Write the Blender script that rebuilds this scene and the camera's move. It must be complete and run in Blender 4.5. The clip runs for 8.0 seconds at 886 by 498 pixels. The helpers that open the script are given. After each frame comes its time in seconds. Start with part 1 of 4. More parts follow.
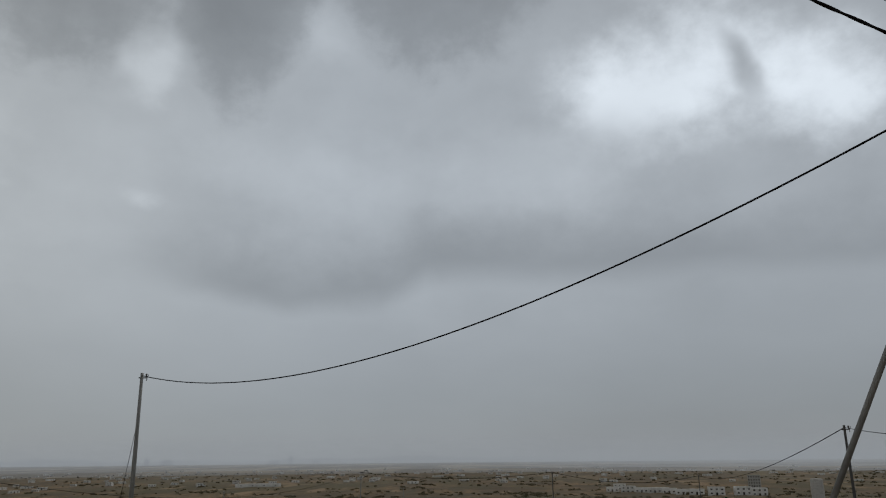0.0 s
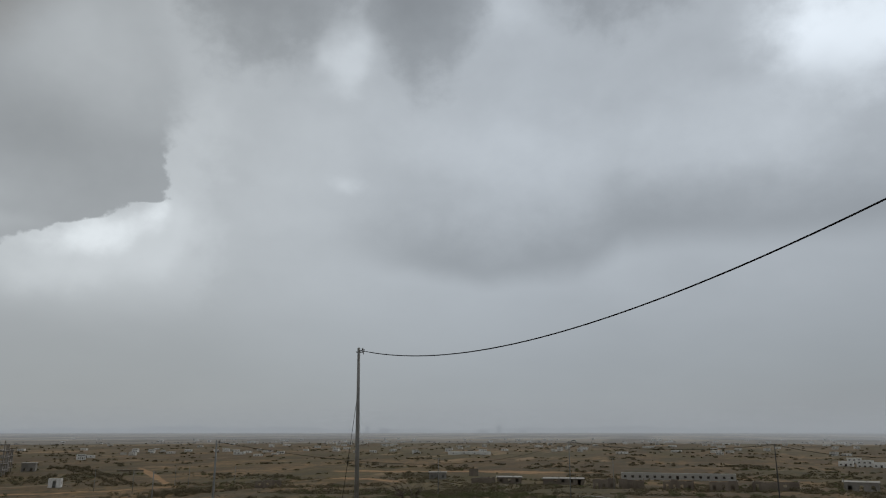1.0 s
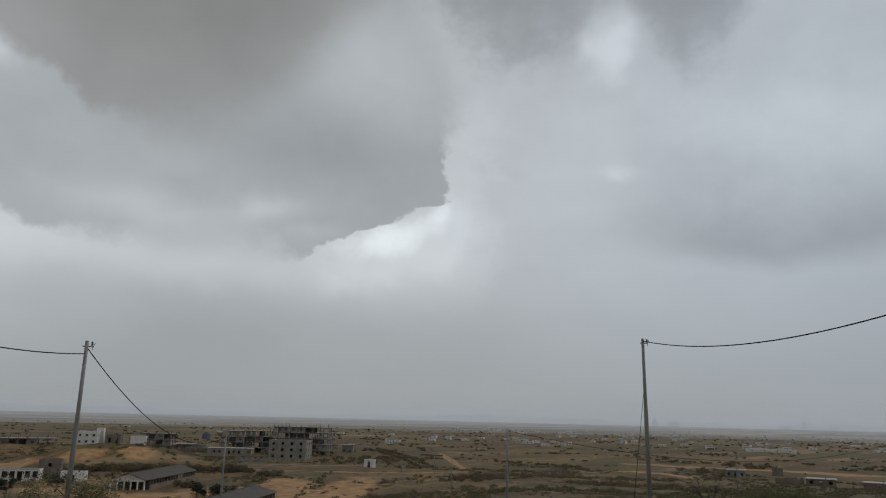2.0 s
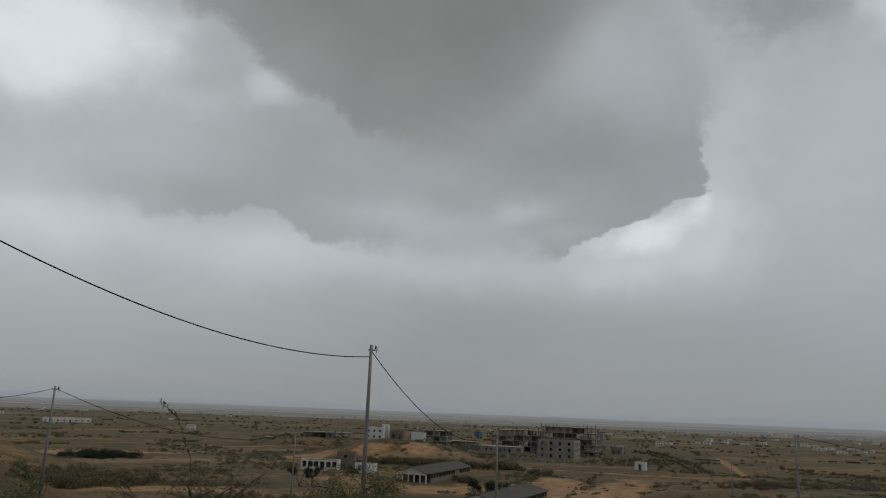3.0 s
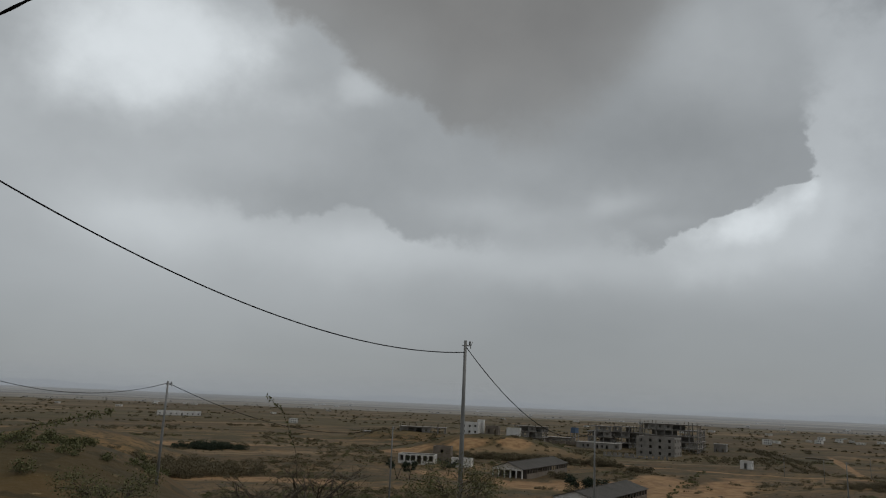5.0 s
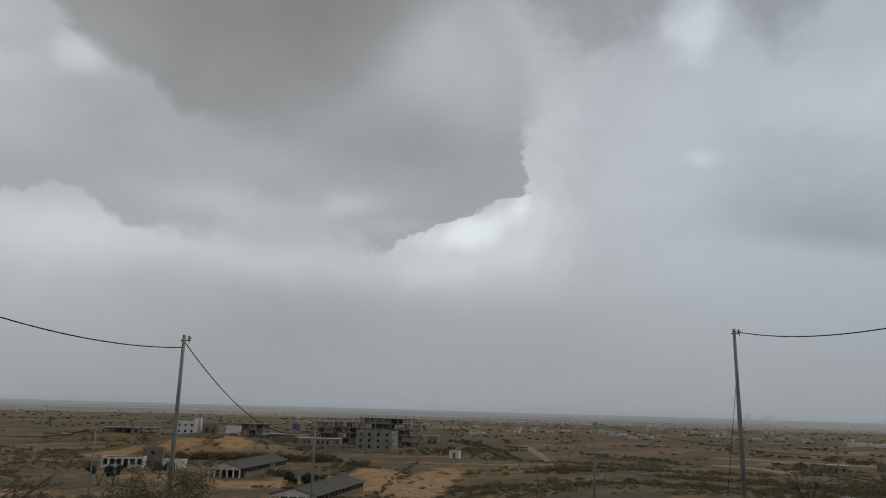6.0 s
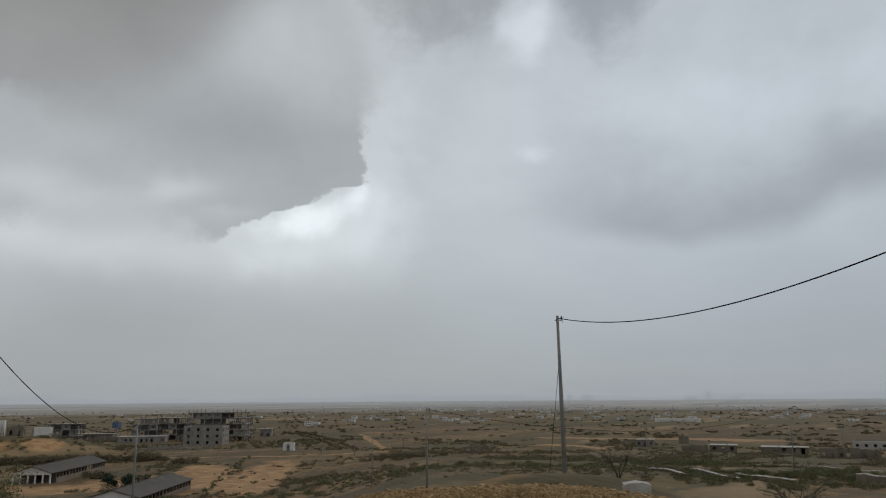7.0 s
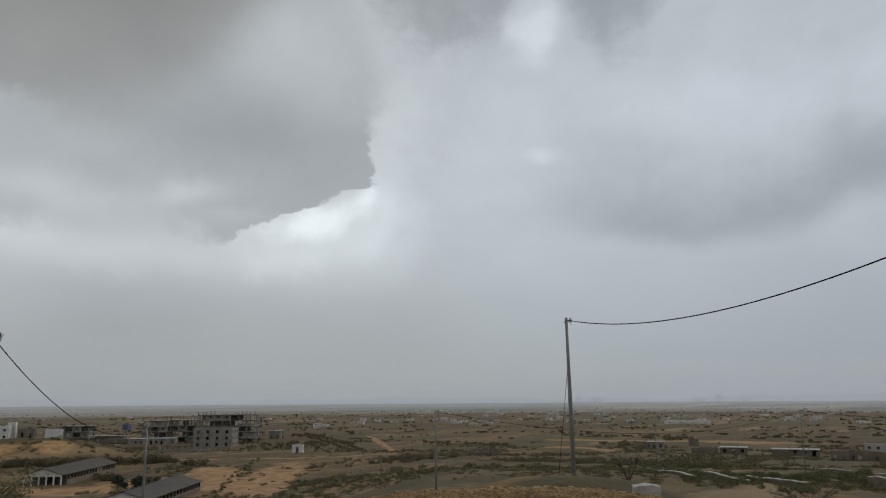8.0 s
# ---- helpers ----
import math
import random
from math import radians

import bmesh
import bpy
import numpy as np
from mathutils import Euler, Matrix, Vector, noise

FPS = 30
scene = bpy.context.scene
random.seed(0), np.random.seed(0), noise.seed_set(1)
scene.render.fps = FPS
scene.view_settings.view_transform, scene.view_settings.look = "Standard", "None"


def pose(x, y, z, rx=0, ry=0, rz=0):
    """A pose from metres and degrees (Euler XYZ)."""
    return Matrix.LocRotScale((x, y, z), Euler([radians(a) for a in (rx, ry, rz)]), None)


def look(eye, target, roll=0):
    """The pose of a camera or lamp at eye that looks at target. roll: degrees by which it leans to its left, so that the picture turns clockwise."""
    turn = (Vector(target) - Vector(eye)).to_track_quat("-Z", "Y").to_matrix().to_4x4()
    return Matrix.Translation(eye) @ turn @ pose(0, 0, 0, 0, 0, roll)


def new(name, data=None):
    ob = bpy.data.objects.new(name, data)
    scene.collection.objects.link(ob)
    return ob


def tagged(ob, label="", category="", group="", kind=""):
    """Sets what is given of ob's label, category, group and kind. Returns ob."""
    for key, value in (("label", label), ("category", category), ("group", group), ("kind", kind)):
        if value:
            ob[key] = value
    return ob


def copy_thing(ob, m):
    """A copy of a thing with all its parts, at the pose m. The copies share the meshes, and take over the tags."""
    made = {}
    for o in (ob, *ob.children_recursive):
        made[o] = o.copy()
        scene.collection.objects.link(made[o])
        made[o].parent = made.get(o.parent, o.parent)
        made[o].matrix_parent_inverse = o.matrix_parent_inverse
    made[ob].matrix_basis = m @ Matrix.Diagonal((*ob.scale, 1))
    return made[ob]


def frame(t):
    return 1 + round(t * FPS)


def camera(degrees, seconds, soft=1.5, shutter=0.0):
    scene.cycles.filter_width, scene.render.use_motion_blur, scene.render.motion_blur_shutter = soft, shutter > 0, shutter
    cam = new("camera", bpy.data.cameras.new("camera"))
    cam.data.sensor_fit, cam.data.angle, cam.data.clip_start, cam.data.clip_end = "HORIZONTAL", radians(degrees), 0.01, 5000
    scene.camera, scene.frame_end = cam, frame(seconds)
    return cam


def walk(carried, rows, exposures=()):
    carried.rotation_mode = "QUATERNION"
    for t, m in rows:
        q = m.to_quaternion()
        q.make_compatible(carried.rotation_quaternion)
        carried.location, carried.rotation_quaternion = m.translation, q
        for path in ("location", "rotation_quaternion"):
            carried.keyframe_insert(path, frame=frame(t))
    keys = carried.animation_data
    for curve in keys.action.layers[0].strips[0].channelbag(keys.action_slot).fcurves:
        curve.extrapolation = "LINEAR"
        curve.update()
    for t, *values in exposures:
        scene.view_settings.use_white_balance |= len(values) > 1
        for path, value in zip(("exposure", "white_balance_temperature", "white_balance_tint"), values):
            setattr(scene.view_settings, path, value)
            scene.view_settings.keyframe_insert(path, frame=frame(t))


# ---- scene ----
cam = camera(61.4, 8.0, soft=1.1)
EYE = 1.6

# seconds, heading to the left of the y axis, upward tilt, lean: all in degrees
PATH = [
    (0.0, 0.15, 15.80, -0.55), (0.5, 6.86, 14.91, -0.40), (1.0, 15.55, 13.68, 0.0), (1.5, 25.15, 12.88, 0.70),
    (2.0, 36.95, 12.80, 1.40), (2.2, 42.03, 12.70, 1.68), (3.3, 59.30, 12.31, 2.66), (3.5, 59.79, 12.42, 2.91),
    (4.0, 60.61, 12.45, 2.09), (4.2, 62.95, 12.32, 1.80), (5.3, 64.02, 11.54, 2.58), (5.5, 59.32, 11.70, 2.40),
    (6.0, 43.27, 12.04, 1.62), (6.5, 32.78, 11.57, 0.50), (7.0, 30.56, 11.35, -0.40), (7.5, 31.18, 11.24, -0.68),
    (8.0, 31.21, 11.51, -0.41),
]
rows = []
for t, yaw, tilt, lean in PATH:
    # the phone swings at arm's length as the body turns
    a = radians(yaw)
    eye = Matrix.Translation((-0.25 * math.sin(a), 0.25 * math.cos(a), EYE))
    rows.append((t, eye @ pose(0, 0, 0, 0, 0, yaw) @ pose(0, 0, 0, 90 + tilt) @ pose(0, 0, 0, 0, 0, lean)))
walk(cam, rows, [(0.0, 0.0), (0.5, 0.05), (1.0, 0.15), (1.5, 0.22), (2.2, 0.18), (3.3, -0.04), (4.2, -0.04), (5.3, -0.05), (5.6, -0.02), (6.0, 0.16), (6.5, 0.3), (7.0, 0.35), (8.0, 0.32)])

# ---- sky and light ----
world = bpy.data.worlds.new("overcast_sky")
scene.world = world
world.use_nodes = True
wt = world.node_tree
wt.nodes.clear()


def nd(tree, kind, operation="", interpolation_type="", vector_type="", data_type=""):
    n = tree.nodes.new(kind)
    if operation:
        n.operation = operation
    if interpolation_type:
        n.interpolation_type = interpolation_type
    if vector_type:
        n.vector_type = vector_type
    if data_type:
        n.data_type = data_type
    return n


def mth(tree, op, a, b=None, c=None):
    n = nd(tree, "ShaderNodeMath", operation=op)
    for i, q in enumerate((a, b, c)):
        if q is None:
            continue
        if isinstance(q, (int, float)):
            n.inputs[i].default_value = q
        else:
            tree.links.new(q, n.inputs[i])
    return n.outputs[0]


def smooth(tree, val, lo, hi):
    n = nd(tree, "ShaderNodeMapRange", interpolation_type="SMOOTHSTEP")
    tree.links.new(val, n.inputs["Value"])
    n.inputs["From Min"].default_value, n.inputs["From Max"].default_value = lo, hi
    return n.outputs["Result"]


def wnoise(scale, detail=5.0, rough=0.55, stretch=(1, 1, 1), off=(0, 0, 0)):
    m = nd(wt, "ShaderNodeMapping")
    m.inputs["Scale"].default_value, m.inputs["Location"].default_value = stretch, off
    wt.links.new(wdir, m.inputs["Vector"])
    n = nd(wt, "ShaderNodeTexNoise")
    n.inputs["Scale"].default_value, n.inputs["Detail"].default_value, n.inputs["Roughness"].default_value = scale, detail, rough
    wt.links.new(m.outputs[0], n.inputs["Vector"])
    return mth(wt, "SUBTRACT", n.outputs["Fac"], 0.5)


wdir = nd(wt, "ShaderNodeTexCoord").outputs["Generated"]
wsep = nd(wt, "ShaderNodeSeparateXYZ")
wt.links.new(wdir, wsep.inputs[0])
w_az = mth(wt, "MULTIPLY", mth(wt, "ARCTAN2", mth(wt, "MULTIPLY", wsep.outputs[0], -1.0), wsep.outputs[1]), 57.2958)
w_el = mth(wt, "MULTIPLY", mth(wt, "ARCSINE", wsep.outputs[2]), 57.2958)
warp_u, warp_v = wnoise(7.0, 4.0), wnoise(7.0, 4.0, off=(7, 3, 1))
uv = nd(wt, "ShaderNodeCombineXYZ")
wt.links.new(mth(wt, "MULTIPLY_ADD", warp_u, 5.0, w_az), uv.inputs[0])
wt.links.new(mth(wt, "MULTIPLY_ADD", warp_v, 3.5, w_el), uv.inputs[1])
billow = wnoise(7.0, 5.0, 0.5, (1, 1, 1.3), (3, 1, 2))
shred = wnoise(26.0, 6.0, 0.6, (1, 1, 1.2), (1, 8, 3))
wisp = wnoise(4.0, 4.0, 0.5, (1, 1, 2.4), (6, 4, 5))
# headings and heights that billow a little, for the cloud edges
lump = mth(wt, "MULTIPLY_ADD", wnoise(16.0, 3.0, 0.5, off=(2, 9, 4)), 3.4, mth(wt, "MULTIPLY", shred, 5.0))
e_az = mth(wt, "ADD", w_az, lump)
e_el = mth(wt, "MULTIPLY_ADD", shred, 3.2, mth(wt, "MULTIPLY_ADD", billow, 2.2, w_el))


def course(val, points, lo, hi):
    """A smooth line through (position, value) pairs as a function of val; positions and values in degrees."""
    r = nd(wt, "ShaderNodeValToRGB")
    r.color_ramp.interpolation = "EASE" if len(points) < 4 else "LINEAR"
    points = sorted(points)
    while len(r.color_ramp.elements) < len(points):
        r.color_ramp.elements.new(0.5)
    for e, (p, v) in zip(r.color_ramp.elements, points):
        e.position = (p - lo) / (hi - lo)
        e.color = (v / 100, v / 100, v / 100, 1)
    m = nd(wt, "ShaderNodeMapRange")
    m.inputs["From Min"].default_value, m.inputs["From Max"].default_value = lo, hi
    wt.links.new(val, m.inputs["Value"])
    wt.links.new(m.outputs["Result"], r.inputs[0])
    return mth(wt, "MULTIPLY", r.outputs[0], 100.0)


def step(val, width):
    """0 below, 1 above: a soft step that is width degrees wide; width may itself vary."""
    return smooth(wt, mth(wt, "DIVIDE", val, width), -0.5, 0.5)


def blob(az, el, su, sv, amp=1.0, turn=0.0):
    """A soft cloud patch: direction, half-widths, strength and lean, in degrees."""
    m = nd(wt, "ShaderNodeMapping", vector_type="TEXTURE")
    m.inputs["Location"].default_value = (az, el, 0)
    m.inputs["Rotation"].default_value = (0, 0, radians(turn))
    m.inputs["Scale"].default_value = (su, sv, 1)
    wt.links.new(uv.outputs[0], m.inputs["Vector"])
    d = nd(wt, "ShaderNodeVectorMath", operation="DOT_PRODUCT")
    wt.links.new(m.outputs[0], d.inputs[0]), wt.links.new(m.outputs[0], d.inputs[1])
    return mth(wt, "MULTIPLY", mth(wt, "POWER", 2.718, mth(wt, "MULTIPLY", d.outputs["Value"], -1.0)), amp)


def over(tone, target, cover):
    """Lay a bank of the given brightness over the sky behind it."""
    return mth(wt, "MULTIPLY_ADD", cover, mth(wt, "SUBTRACT", target, tone), tone)


def puffs(rows_, ragged):
    f = blob(*rows_[0])
    for q in rows_[1:]:
        f = mth(wt, "ADD", f, blob(*q))
    rough = mth(wt, "MULTIPLY_ADD", shred, ragged * 0.4, mth(wt, "MULTIPLY", billow, ragged))
    return mth(wt, "MULTIPLY_ADD", rough, smooth(wt, f, 0.0, 0.5), f)


def layer(tone, target, lo, hi, ragged, rows_):
    """One bank of cloud made of soft patches."""
    return over(tone, target, smooth(wt, puffs(rows_, ragged), lo, hi))


def lift(tone, rows_):
    for q in rows_:
        tone = mth(wt, "ADD", tone, blob(*q))
    return tone


# brightness as the eye sees it: a pale veil, dimmer in the rain near the horizon
tone = mth(wt, "MULTIPLY", course(w_el, [(0, 57.5), (3, 58.5), (6, 61), (9, 64), (12, 66.5), (16, 68), (25, 68), (40, 66)], 0, 40), 0.01)
tone = mth(wt, "MULTIPLY_ADD", smooth(wt, w_az, 14.0, -30.0), -0.035, tone)
tone = mth(wt, "MULTIPLY_ADD", wisp, 0.05, tone)
tone = lift(tone, [(57, 11, 11, 1.9, 0.065), (86, 11.8, 6, 2.4, 0.09), (72, 11, 7, 2.4, 0.07), (85, 7, 18, 7, 0.05), (54, 6, 7, 4, -0.025), (40, 11.2, 7, 4.0, 0.04), (22, 6, 10, 6, 0.02), (-10, 9, 14, 3, -0.01), (28, 21, 6, 6, 0.02)])
# pale openings to the right and to the left
tone = layer(tone, 0.90, 0.1, 1.25, 1.4, [(-20, 28.0, 8, 5.4), (-30.5, 24, 3.8, 4.4), (-14, 25.5, 5, 3.8, 0.8)])
tone = layer(tone, 0.72, 0.1, 1.2, 0.6, [(-8, 22, 12, 4), (12, 21, 9, 4), (10.0, 31.5, 4.0, 2.6, 0.8, 15)])
tone = layer(tone, 0.87, 0.1, 1.3, 0.8, [(90, 25.5, 9, 5.5), (83, 25, 5, 3, 0.6), (89, 21, 6, 2.4, 0.4)])
tone = layer(tone, 0.64, 0.2, 1.2, 1.2, [(-24.3, 27.4, 1.2, 3.2, 0.9, -25)])
# flat grey bank low on the right, with a clear lower edge
bank_low = course(w_az, [(-40, 11.5), (-32, 11.8), (-22, 12.8), (-14, 12.6), (-5, 13.2), (1.5, 13.2), (5, 11.2), (12.5, 10.7), (20, 11.6), (25, 13)], -40, 30)
bank_depth = mth(wt, "SUBTRACT", mth(wt, "MULTIPLY_ADD", mth(wt, "ADD", billow, mth(wt, "MULTIPLY", shred, 0.35)), 2.6, w_el), bank_low)
low_bank = mth(wt, "MULTIPLY", step(mth(wt, "SUBTRACT", bank_depth, 0.6), 2.4), smooth(wt, bank_depth, 6.5, 1.6))
low_bank = mth(wt, "MULTIPLY", low_bank, smooth(wt, w_az, 26.0, 14.0))
tone = over(tone, 0.572, mth(wt, "MULTIPLY", low_bank, 0.9))
# a dark ceiling high up that hangs down in rags, with bright gaps
rag_low = course(w_az, [(-12, 36), (-6, 31), (-3, 29.5), (3, 28.5), (7, 31), (10, 33.5), (12, 30), (15, 25.6), (18, 24.6), (20, 26.5), (22.5, 30.5), (24.5, 30), (26.5, 27), (30, 25.8), (33, 26.2), (36, 28), (40, 33)], -15, 45)
rag_depth = mth(wt, "SUBTRACT", mth(wt, "MULTIPLY_ADD", lump, 0.6, e_el), rag_low)
rags = mth(wt, "MULTIPLY_ADD", smooth(wt, rag_depth, 0.0, 8.0), 0.5, mth(wt, "MULTIPLY", step(mth(wt, "SUBTRACT", rag_depth, 1.0), 4.5), 0.5))
tone = over(tone, 0.525, rags)
tone = layer(tone, 0.76, 0.2, 1.25, 1.2, [(23.2, 28.0, 2.4, 2.8, 1.0, 20), (23.6, 18.8, 2.0, 0.9, 0.7), (24.3, 26.4, 2.2, 2.0, 0.4)])
# the sunlit cumulus: bright under the brow, then a pale wall up its right-hand side that ends in the rain
wall_r = step(mth(wt, "SUBTRACT", e_az, 33.6), 3.0)
pale_wall = mth(wt, "MULTIPLY", wall_r, smooth(wt, w_el, 26.0, 19.0))
pale_wall = mth(wt, "MULTIPLY", pale_wall, mth(wt, "MULTIPLY", smooth(wt, w_el, 7.0, 12.5), smooth(wt, w_az, 56.0, 44.0)))
tone = over(tone, 0.715, mth(wt, "MULTIPLY", pale_wall, 0.9))
tone = layer(tone, 0.76, 0.1, 1.2, 1.0, [(41.0, 12.2, 6.5, 2.6, 1.1, -14), (36.6, 15.0, 1.6, 4.5, 0.6)])
tone = layer(tone, 0.87, 0.2, 1.35, 1.6, [(41.6, 13.7, 3.6, 1.5, 1.3, -14), (37.6, 15.2, 1.2, 1.4, 0.5)])
# the heavy bank: lower edge, brow over the bright cumulus, left-hand fade
low_edge = course(w_az, [(36, 12), (46, 12.2), (48.5, 11.9), (52, 12.6), (57, 12.7), (62, 12.3), (67, 12.3), (70.4, 14.1), (72.5, 13.8), (75.5, 12.8), (78, 12.7), (81, 13.7), (86, 13.9), (92, 13.4), (100, 13)], 30, 100)
brow_edge = course(w_el, [(11, 49), (12.4, 47), (13.6, 44.6), (14.2, 42.3), (14.9, 40.2), (15.9, 39.3), (16.4, 36.8), (17.6, 36.5), (18.6, 37.4), (22, 36.0), (25, 36.6), (30, 40), (35, 40)], 10, 35)
soft = mth(wt, "ADD", blob(56, 12.5, 8, 30, 2.2), mth(wt, "MULTIPLY_ADD", smooth(wt, w_az, 74.0, 92.0), 2.6, 0.8))
under = step(mth(wt, "SUBTRACT", e_el, low_edge), soft)
beside = step(mth(wt, "SUBTRACT", e_az, brow_edge), mth(wt, "MULTIPLY_ADD", smooth(wt, w_el, 18.5, 25.0), 5.0, 0.8))
bank = mth(wt, "MULTIPLY", under, beside)
fade = smooth(wt, mth(wt, "MULTIPLY_ADD", w_el, 1.6, w_az), 122.0, 98.0)
bank = mth(wt, "MULTIPLY", bank, fade)
inner = mth(wt, "MULTIPLY_ADD", smooth(wt, w_az, 46.0, 66.0), 0.025, 0.602)
inner = mth(wt, "MULTIPLY_ADD", smooth(wt, w_az, 68.0, 92.0), 0.07, inner)
inner = lift(inner, [(50.5, 15.4, 3.4, 1.0, 0.075), (59, 14.6, 7, 1.2, 0.065), (55, 13.2, 8, 1.0, 0.04), (47, 13.7, 2.0, 0.6, 0.03), (42.5, 26.5, 5.5, 3.8, 0.075), (84, 18, 6, 2, 0.03), (92, 16, 5, 3, 0.03), (46, 19.5, 7, 2.2, -0.03), (76, 15.2, 6, 1.4, -0.02), (52, 21, 4, 2, -0.02)])
tone = over(tone, inner, bank)
tone = layer(tone, 0.75, 0.25, 1.2, 0.8, [(71.6, 23.3, 3.0, 1.5, 1.0, 0), (77, 21.4, 4, 1.6, 0.5)])
# its dark brown core
core_low = course(w_az, [(36, 36), (42, 32), (46, 28.5), (50, 24), (54, 21.0), (57, 20), (61, 19.6), (64, 20.0), (66.5, 22.2), (69.5, 23.2), (72, 24.4), (75, 26.4), (80, 28.5), (86, 34)], 30, 100)
core_depth = mth(wt, "SUBTRACT", e_el, core_low)
core_soft = mth(wt, "MULTIPLY_ADD", smooth(wt, w_az, 65.0, 56.0), 4.0, 1.6)
core = mth(wt, "MULTIPLY_ADD", smooth(wt, core_depth, 0.0, 9.0), 0.4, mth(wt, "MULTIPLY", step(mth(wt, "SUBTRACT", core_depth, 0.6), core_soft), 0.6))
tone = over(tone, 0.495, core)
tone = mth(wt, "MULTIPLY_ADD", mth(wt, "MULTIPLY", billow, smooth(wt, w_el, 3.0, 16.0)), 0.085, tone)
tone = mth(wt, "MULTIPLY_ADD", mth(wt, "MULTIPLY", shred, smooth(wt, w_el, 6.0, 16.0)), 0.02, tone)
light = mth(wt, "POWER", mth(wt, "MAXIMUM", tone, 0.05), 2.2)
hue0 = nd(wt, "ShaderNodeMix", data_type="RGBA")
hue0.inputs["A"].default_value, hue0.inputs["B"].default_value = (0.915, 1.0, 1.085, 1), (0.94, 1.0, 1.035, 1)
wt.links.new(smooth(wt, w_az, 5.0, 45.0), hue0.inputs["Factor"])
hue = nd(wt, "ShaderNodeMix", data_type="RGBA")
hue.inputs["B"].default_value = (1.0, 1.0, 0.975, 1)
wt.links.new(core, hue.inputs["Factor"]), wt.links.new(hue0.outputs["Result"], hue.inputs["A"])
clouds = nd(wt, "ShaderNodeVectorMath", operation="SCALE")
wt.links.new(hue.outputs["Result"], clouds.inputs[0]), wt.links.new(light, clouds.inputs["Scale"])
clear = nd(wt, "ShaderNodeTexSky")
clear.sky_type, clear.sun_disc, clear.sun_elevation, clear.sun_rotation = "NISHITA", False, radians(54), radians(29)
dim = nd(wt, "ShaderNodeVectorMath", operation="SCALE")
dim.inputs["Scale"].default_value = 0.08
wt.links.new(clear.outputs[0], dim.inputs[0])
cover = nd(wt, "ShaderNodeMix", data_type="RGBA")
cover.inputs["Factor"].default_value = 0.96
wt.links.new(dim.outputs[0], cover.inputs["A"]), wt.links.new(clouds.outputs[0], cover.inputs["B"])
back = nd(wt, "ShaderNodeBackground")
wt.links.new(cover.outputs["Result"], back.inputs["Color"])
back.inputs["Strength"].default_value = 1.0
wt.links.new(back.outputs[0], nd(wt, "ShaderNodeOutputWorld").inputs[0])

sun = new("sun", bpy.data.lights.new("sun", "SUN"))
sun.data.energy, sun.data.angle, sun.data.color = 0.6, radians(25), (1.0, 0.96, 0.9)
sun.matrix_world = look((14, 25, 40), (0, 0, 0))

# ---- materials ----


def mat(name, stops, scale=1.0, rough=0.85, bump=0.15, detail=6.0, metal=0.0, vary=0.0, fine=9.0):
    """Two scales of noise over a few base colours, with fine relief. vary: how far single objects differ."""
    m = bpy.data.materials.new(name)
    m.use_nodes = True
    t = m.node_tree
    b = t.nodes["Principled BSDF"]
    b.inputs["Roughness"].default_value, b.inputs["Metallic"].default_value = rough, metal
    co = nd(t, "ShaderNodeTexCoord").outputs["Object"]
    n1 = nd(t, "ShaderNodeTexNoise")
    n1.inputs["Scale"].default_value, n1.inputs["Detail"].default_value = scale, detail
    n2 = nd(t, "ShaderNodeTexNoise")
    n2.inputs["Scale"].default_value, n2.inputs["Detail"].default_value = scale * fine, 4.0
    t.links.new(co, n1.inputs["Vector"]), t.links.new(co, n2.inputs["Vector"])
    f = mth(t, "MULTIPLY_ADD", n2.outputs["Fac"], 0.4, mth(t, "MULTIPLY", n1.outputs["Fac"], 0.6))
    if vary:
        rnd = nd(t, "ShaderNodeObjectInfo").outputs["Random"]
        f = mth(t, "ADD", f, mth(t, "MULTIPLY_ADD", rnd, vary, -vary / 2))
    ramp = nd(t, "ShaderNodeValToRGB")
    while len(ramp.color_ramp.elements) < len(stops):
        ramp.color_ramp.elements.new(0.5)
    for i, c in enumerate(stops):
        e = ramp.color_ramp.elements[i]
        e.position, e.color = 0.3 + 0.4 * i / max(1, len(stops) - 1), (*c, 1)
    t.links.new(f, ramp.inputs[0])
    t.links.new(ramp.outputs[0], b.inputs["Base Color"])
    if bump:
        bp = nd(t, "ShaderNodeBump")
        bp.inputs["Strength"].default_value, bp.inputs["Distance"].default_value = bump, 0.05
        t.links.new(n2.outputs["Fac"], bp.inputs["Height"])
        t.links.new(bp.outputs[0], b.inputs["Normal"])
    return m


def leaf_mat(name, c1, c2, c3):
    m = bpy.data.materials.new(name)
    m.use_nodes = True
    t = m.node_tree
    b = t.nodes["Principled BSDF"]
    b.inputs["Roughness"].default_value = 0.75
    ramp = nd(t, "ShaderNodeValToRGB")
    ramp.color_ramp.elements.new(0.5)
    for e, p, c in zip(ramp.color_ramp.elements, (0.0, 0.5, 1.0), (c1, c2, c3)):
        e.position, e.color = p, (*c, 1)
    t.links.new(nd(t, "ShaderNodeNewGeometry").outputs["Random Per Island"], ramp.inputs[0])
    t.links.new(ramp.outputs[0], b.inputs["Base Color"])
    return m


